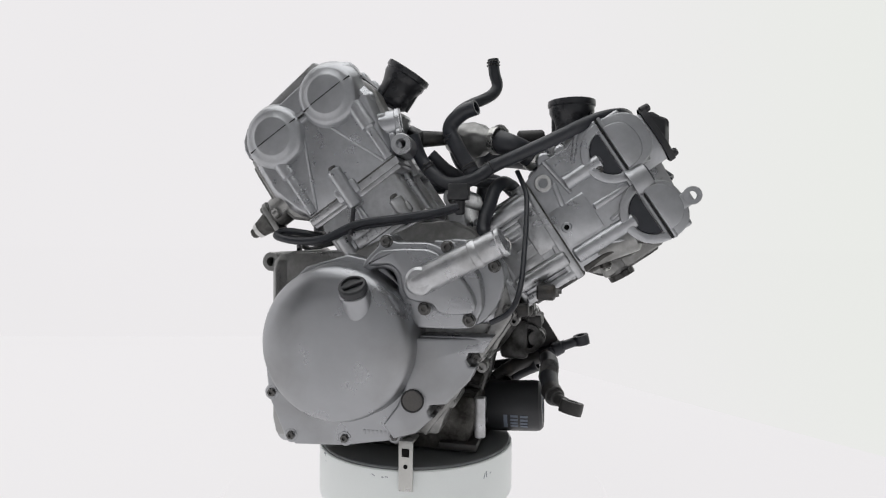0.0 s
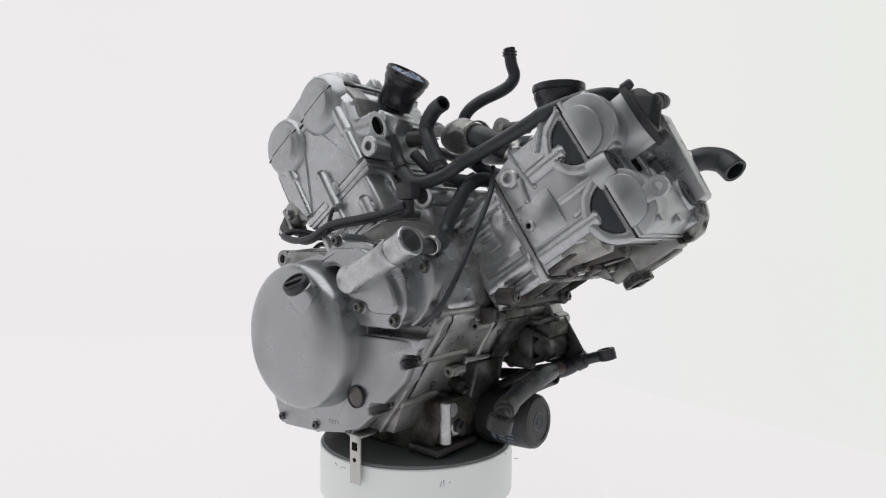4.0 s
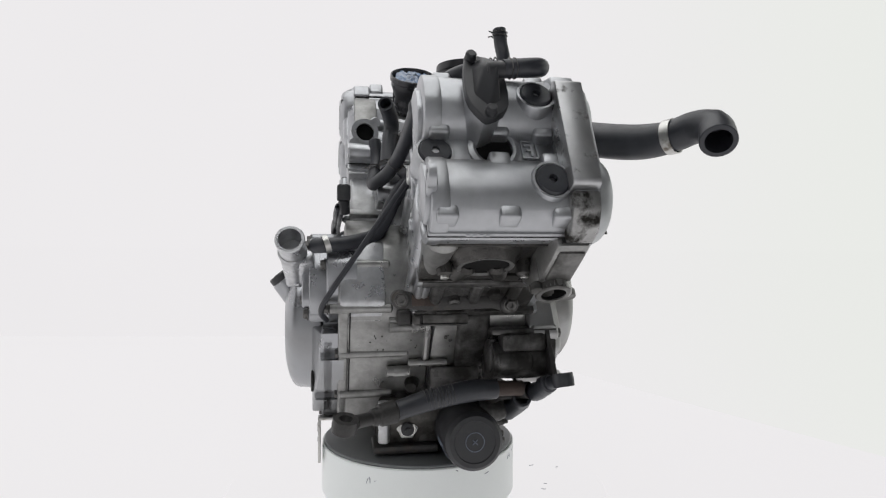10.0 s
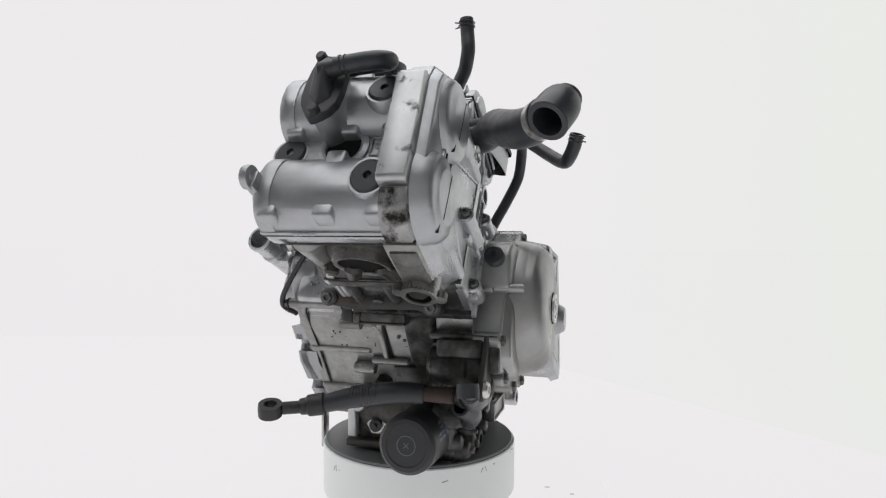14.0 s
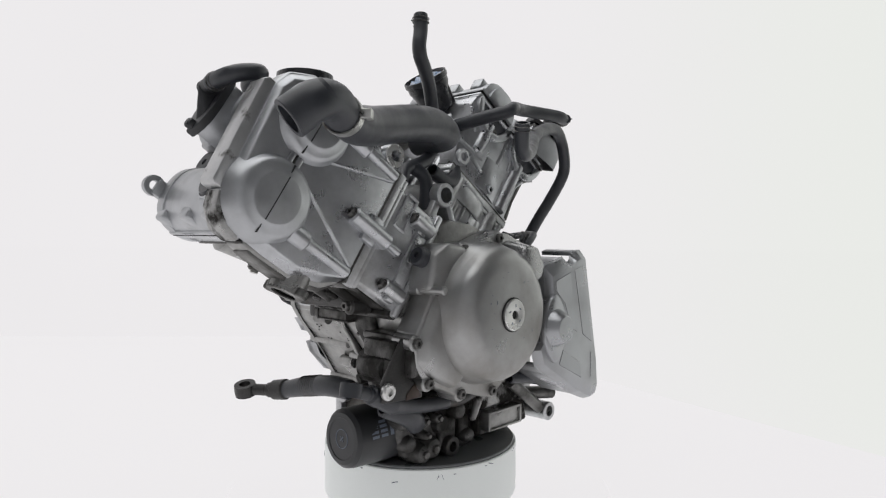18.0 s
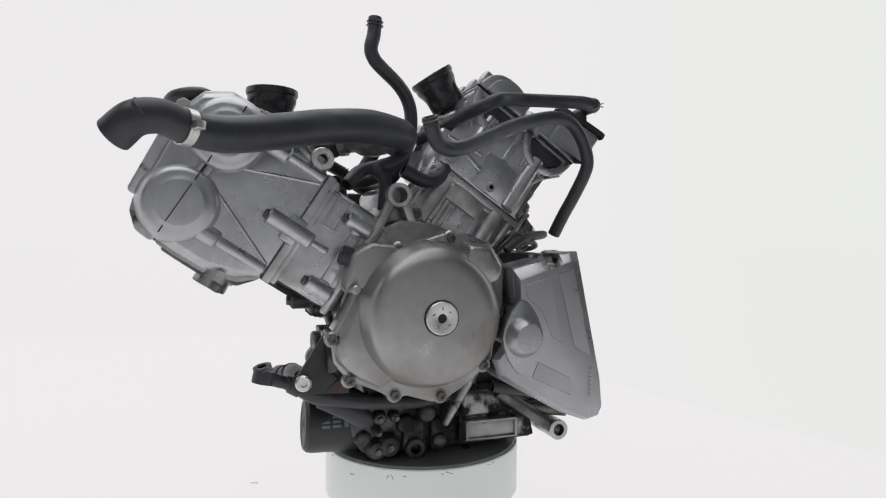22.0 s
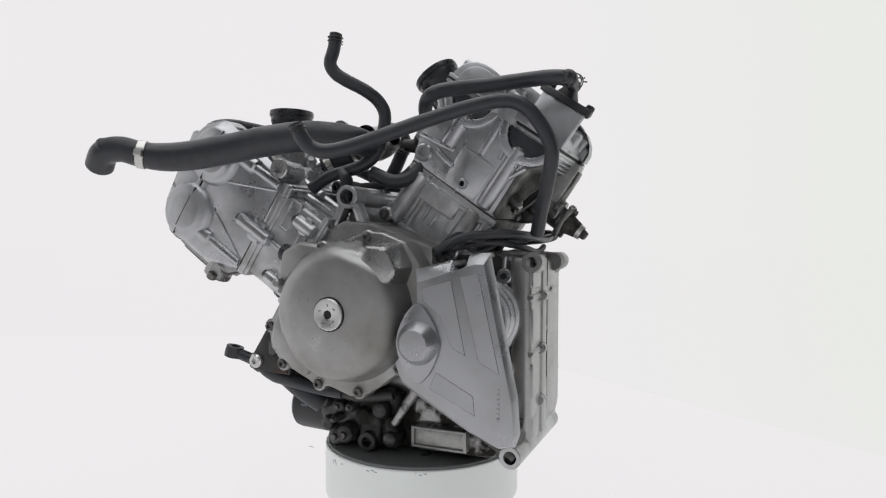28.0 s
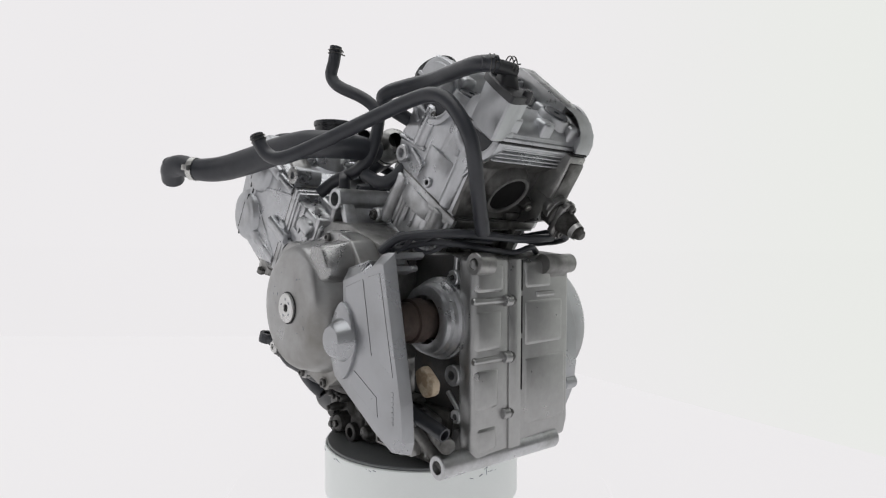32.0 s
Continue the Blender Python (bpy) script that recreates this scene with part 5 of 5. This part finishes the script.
    part("oil_cooler_stub", b, BLACKISH, engine, "oil-blackened bored stub")
    b = bmesh.new()
    box(b, 122, 150, 60, 138, 156, 163, 2)
    box(b, 136, 148, 100, 138, 120, 158, 4)
    part("case_ledge", b, BLACKISH, engine)
    b = bmesh.new()
    prism(b, [(90, 104), (112, 126), (134, 160), (138, 178), (126, 192), (110, 150)], 24, 62, 6, 3)
    part("dark_corner", b, BLACKISH, engine, "dark corner of the crankcase")
    # front mount link
    b = bmesh.new()
    prism(b, [(-48, 192), (-48, 212), (-30, 206), (50, 204), (70, 206), (74, 184), (54, 190), (-20, 188)], 168, 176, 2, 2, Matrix.Rotation(radians(-90), 4, "Z") @ Matrix.Scale(-1, 4, V(1, 0, 0)))
    for y, z in ((-48, 201), (72, 194)):
        rod(b, V(158, y, z), V(180, y, z), 10, bev=2)
    link = part("mount_link", b, OIL_SHADE, engine, "grimy flat mounting bar with rusty ends")
    for y, z in ((-48, 201), (72, 194)):
        bolt(link, V(179, y, z), V(1, 0, 0), "m8")
    b = bmesh.new()
    box(b, 176.4, 177.4, -36, -12, 194, 206, 0.3)
    part("rust_patch", b, RUST, link)
    make_case_front()
    rng = random.Random(21)
    b = bmesh.new()
    for k in range(14):
        y, z = rng.uniform(-94, 50), rng.uniform(134, 158)
        x = 100.4 + (z - 130) * 0.8
        w, h = rng.uniform(0.3, 0.9), rng.uniform(0.4, 1.3)
        box(b, x - 2, x + 0.5, y - w, y + w, z - h, z + h, 0)
    part("oil_spots", b, BLACKISH, engine, "black oil spots")["kind"] = "stuff"
    # upper front corner of the left cover, with a rubber bung
    b = bmesh.new()
    prism(b, [(64, 210), (70, 258), (100, 262), (122, 250), (130, 210)], 108, 146, 6, 3)
    part("cover_shoulder", b, WORN, alternator)
    b = bmesh.new()
    lathe(b, [(0, -4), (11, -4), (11, 7), (9, 9), (3.5, 9), (3, 6), (0, 6)], V(124, 128, 246), V(1, 0, 0.35), 24)
    part("cover_bung", b, RUBBER, alternator, "small round black rubber bung")
    b = bmesh.new()
    rod(b, V(122, 100, 212), V(122, 126, 212), 7, bev=1.5)
    rod(b, V(124, 126, 212), V(120, 160, 212), 5, bev=1.5)
    part("cover_rib", b, WORN, alternator)
    # oil pressure sensor
    b = bmesh.new()
    rod(b, V(64, -29, 34), V(86, -29, 34), 11)
    lathe(b, [(11, 0), (13, 1), (13, 5), (9, 6)], V(80, -29, 34), V(1, 0, 0), 6)
    sens = part("pressure_sensor", b, STEEL, engine, "bright hexagonal pressure sensor")
    b = bmesh.new()
    lathe(b, [(8, 0), (8, 4), (4, 5), (3, 5), (3, 9), (0, 9)], V(86, -29, 34), V(1, 0, 0), 20)
    part("sensor_tip", b, PLASTIC, sens)
    # lower case lumps: drain boss, strainer cap, studs
    b = bmesh.new()
    box(b, 56, 80, -14, 20, 14, 50, 4)
    part("sump_block", b, GRIME_SHADE, engine)
    b = bmesh.new()
    box(b, 40, 88, -70, 10, 4, 14, 3)
    part("sump_foot", b, OIL_SHADE, engine)
    b = bmesh.new()
    rod(b, V(90, -58, 20), V(90, -58, 70), 7)
    rod(b, V(82, -50, 60), V(96, -50, 60), 9)
    part("drain_spigot", b, CAST, engine)
    b = bmesh.new()
    pipe(b, V(34, 60, 12), V(34, 92, 12), 12, 6.5)
    rod(b, V(34, 64, 14), V(34, 64, 44), 15, 12, 3)
    part("drain_boss", b, OIL_SHADE, engine, "blackened boss with a hole")
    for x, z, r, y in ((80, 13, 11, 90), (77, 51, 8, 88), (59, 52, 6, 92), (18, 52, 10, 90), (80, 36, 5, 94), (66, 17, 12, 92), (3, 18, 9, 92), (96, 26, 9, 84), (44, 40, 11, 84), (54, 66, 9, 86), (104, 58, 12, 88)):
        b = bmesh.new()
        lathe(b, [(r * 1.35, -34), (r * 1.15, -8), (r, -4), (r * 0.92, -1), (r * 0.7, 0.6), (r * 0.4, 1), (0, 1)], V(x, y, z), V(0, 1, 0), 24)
        part("case_lump", b, BLACKISH, engine, "dark casting boss")
    for x, z, r, y in ((77, 51, 3.5, 89), (80, 36, 3, 95), (59, 52, 3.2, 93), (66, 17, 5, 93), (80, 13, 4.5, 91)):
        b = bmesh.new()
        lathe(b, [(r, 0), (r, 3), (r * 0.8, 4), (0, 4)], V(x, y, z), V(0, 1, 0), 6)
        part("screw_head", b, BOLTS, engine)
    b = bmesh.new()
    rod(b, V(-44, 84, 104), V(-2, 90, 36), 8.5, 4.5, 3, 20)
    part("case_strut", b, STAINED, engine, "pale tapered strut of the case")
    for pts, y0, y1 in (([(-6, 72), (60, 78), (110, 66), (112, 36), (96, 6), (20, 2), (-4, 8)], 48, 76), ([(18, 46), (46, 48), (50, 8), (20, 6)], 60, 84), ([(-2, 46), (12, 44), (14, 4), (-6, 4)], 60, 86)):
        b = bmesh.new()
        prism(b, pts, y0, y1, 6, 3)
        part("casting_web", b, BLACKISH, engine, "dark casting web")
    b = bmesh.new()
    hose(b, [(150, 96, 84), (128, 100, 74), (110, 98, 64), (98, 92, 54)], 11, radii=[11, 12, 12.5, 12])
    part("oil_pipe", b, RUBBER, engine)
    b = bmesh.new()
    hose(b, [(96, 104, 78), (60, 102, 74), (30, 100, 72), (-4, 94, 76)], 7.5)
    part("oil_pipe", b, OIL_SHADE, engine)

    b = bmesh.new()
    prism(b, [(-130, 10), (-30, 8), (-34, 70), (-60, 76), (-118, 60)], 60, 82, 4)
    part("case_side", b, STAINED, engine)
    b = bmesh.new()
    for z0, z1 in ((16, 19), (38, 41)):
        box(b, -98, -30, 80, 96, z0, z1, 1)
    box(b, -99, -95, 80, 96, 16, 41, 1)
    box(b, -33, -29, 80, 96, 16, 41, 1)
    box(b, -97, -31, 78, 93.5, 18, 39, 0.5)
    part("side_ledge", b, CASE, engine, "rectangular cast ledge")
    b = bmesh.new()
    loft(b, [(-22, 78), (-76, 78), (-104, 42), (-22, 40)], 56, [(-30, 72), (-70, 72), (-96, 44), (-26, 42)], 86, 4, 3)
    part("sloping_block", b, STAINED, engine, "sloping cast block above the ledge")
    b = bmesh.new()
    pipe(b, V(-70, 98, 76), V(-157, 92, 18), 8, 4)
    part("drain_tube", b, GRIME_SHADE, engine, "grimy alloy tube")
    b = bmesh.new()
    hose(b, [(-60, 104, 84), (-100, 108, 78), (-140, 108, 68), (-168, 106, 60)], 8)
    part("stub_hose", b, RUBBER, engine)
    # side strap hanging over the rim of the drum
    b = bmesh.new()
    box(b, 8, 25, -137, -133.5, -24, 34, 1)
    box(b, 8, 25, -137, -108, 31, 34.5, 1)
    strap = part("hanging_strap", b, STEEL, engine, "pale bent metal strap hanging over the drum's rim")
    # slot and hole drawn as dark pads, their shade in the colour
    b = bmesh.new()
    box(b, 12, 21, -137.6, -136.8, 16, 26, 0.4)
    lathe(b, [(2.6, 0), (2.6, 0.6), (0, 0.6)], V(16.5, -137, 5), V(0, -1, 0), 14)
    part("strap_slot", b, HOLE_SHADE, strap)
    for x, y, z, d in ((26, 60, 297, V(0, 1, 0)), (-66, 66, 250, V(0, 1, 0))):
        b = bmesh.new()
        rod(b, V(x, y - 30, z), V(x, y, z), 11, 10, 2)
        part("bolt_boss", b, CAST, engine)
        bolt(engine, V(x, y - 1, z), d, "m8")
    # cables
    def cable(pts, r, label="", mat=RUBBER):
        c = bmesh.new()
        hose(c, pts, r, seg=10, bore=0.5)
        part("cable", c, mat, engine, label)

    cable([(72, -112, 304), (40, -114, 296), (0, -114, 290), (-50, -116, 283), (-90, -116, 266), (-126, -114, 262), (-158, -108, 268), (-150, -92, 274), (-110, -80, 268)], 4.6, "black wiring sleeve")
    cable([(72, -108, 300), (20, -110, 288), (-50, -111, 278), (-100, -110, 260), (-140, -104, 262)], 3, "thin black cable")
    cable([(130, -20, 352), (140, -36, 332), (145, -50, 312), (146, -84, 262), (144, -118, 212), (134, -132, 186), (112, -126, 172)], 3.2, "thin black cable")
    cable([(-70, 118, 252), (-100, 110, 268), (-140, 80, 272), (-158, 40, 270), (-160, -20, 266), (-158, -80, 268)], 5, "black wiring sleeve")
    cable([(-80, 100, 254), (-120, 80, 262), (-150, 40, 256), (-156, -10, 250), (-158, -40, 256), (-150, -60, 250)], 3.6, "thin black cable")
    cable([(-60, 96, 250), (-90, 84, 270), (-120, 60, 258), (-100, 30, 262)], 3, "thin black cable")
    cable([(-66, 90, 248), (-86, 96, 262), (-108, 82, 250), (-130, 60, 262), (-150, 20, 262)], 2.5, "thin black cable")
    cable([(-62, 104, 246), (-76, 108, 262), (-92, 104, 272), (-112, 92, 264), (-128, 74, 274), (-150, 44, 268)], 2.6, "thin black cable")
    cable([(-64, 100, 240), (-70, 104, 256), (-86, 100, 254), (-104, 90, 270), (-132, 60, 268), (-146, 24, 274)], 2.6, "thin black cable")
    b = bmesh.new()
    box(b, 59, 83, -114, -98, 311, 330, 2)
    rod(b, V(71, -106, 312), V(72, -104, 294), 7, 6, 2)
    plug = part("wire_connector", b, PLASTIC, engine, "black plastic wire connector")
    b = bmesh.new()
    for x in (61.5, 72.5):
        box(b, x, x + 8, -111, -101, 329.5, 330.6, 0.2)
    part("connector_opening", b, HOLE_SHADE, plug)
    for y0, y1 in ((-118, -112), (-112, -108)):
        b = bmesh.new()
        rod(b, V(-46 + y0 * 0.1, -118, 270), V(-46 + y0 * 0.1, -108, 302), 2.5)
        part("cable_tie", b, PLASTIC, engine)
    # water union on the rear exhaust side
    b = bmesh.new()
    d = Vector((-0.8192, 0, -0.5736))
    p = V(-174, -74, 293)
    e = Vector((-0.5736, 0, 0.8192))
    rod(b, p - d * 20, p + d * 2, 16, bev=3)
    rod(b, p + d * 8, p + d * 34, 15, 9.5, bev=2)
    rod(b, p + d * 32, p + d * 42, 7.5, 6.5, bev=1.5, seg=6)
    union = part("water_union", b, GRIME_SHADE, engine, "dark alloy water union with a tapered end")
    b = bmesh.new()
    for k in (-16, 16):
        rod(b, p + e * k + d * 1, p + e * k + d * 9, 9, bev=1.5)
    box(b, -18, 18, -13, 13, 0, 8, 2, m=Matrix(((e.x, 0, d.x, (p + d).x), (e.y, 1, d.y, (p + d).y), (e.z, 0, d.z, (p + d).z), (0, 0, 0, 1))))
    part("union_flange", b, CASE, union, "pale two-eared flange plate")
    for k in (-17, 17):
        bolt(union, p + e * k + d * 9, d)
    b = bmesh.new()
    lathe(b, [(10.9, 0), (9.6, 6)], p + d * 28, d, 24)
    part("paint_mark", b, BRIGHT, union, "dab of white paint")
    # taped stub inside the sprocket cover
    b = bmesh.new()
    prism(b, [(-118, 120), (-132, 128), (-152, 112), (-150, 98), (-134, 92), (-122, 104)], 96, 108, 4)
    part("tape_wad", b, TAPE, engine, "beige masking tape wad")
    # black face: the darkness of the hollow is put into its colour
    b = bmesh.new()
    prism(b, [(-52, 60), (-52, 246), (-120, 248), (-150, 236), (-150, 60)], 50, 57.5, 2)
    part("case_face", b, OIL_SHADE, engine, "inner case face, the hollow's shade put into its black")
    b = bmesh.new()
    rod(b, V(-110, 78, 50), V(-166, 100, 46), 9)
    part("inner_rod", b, GRIME_SHADE, engine)


make_extras()


def motions():
    """The turntable turns everything on it at one steady speed."""
    rows = [(t, pose(0, 0, 0, 0, 0, YAW + SPIN * t)) for t in range(33)]
    spin = []
    for t in range(33):
        a = radians(SPIN * t)
        spin.append((t, pose(-0.002 - 0.004 * math.cos(a), -0.004 * math.sin(a), 0, 0, 0, SPIN * t)))
    walk(engine, rows)
    walk(drum, spin)
    walk(turntable, spin)


motions()
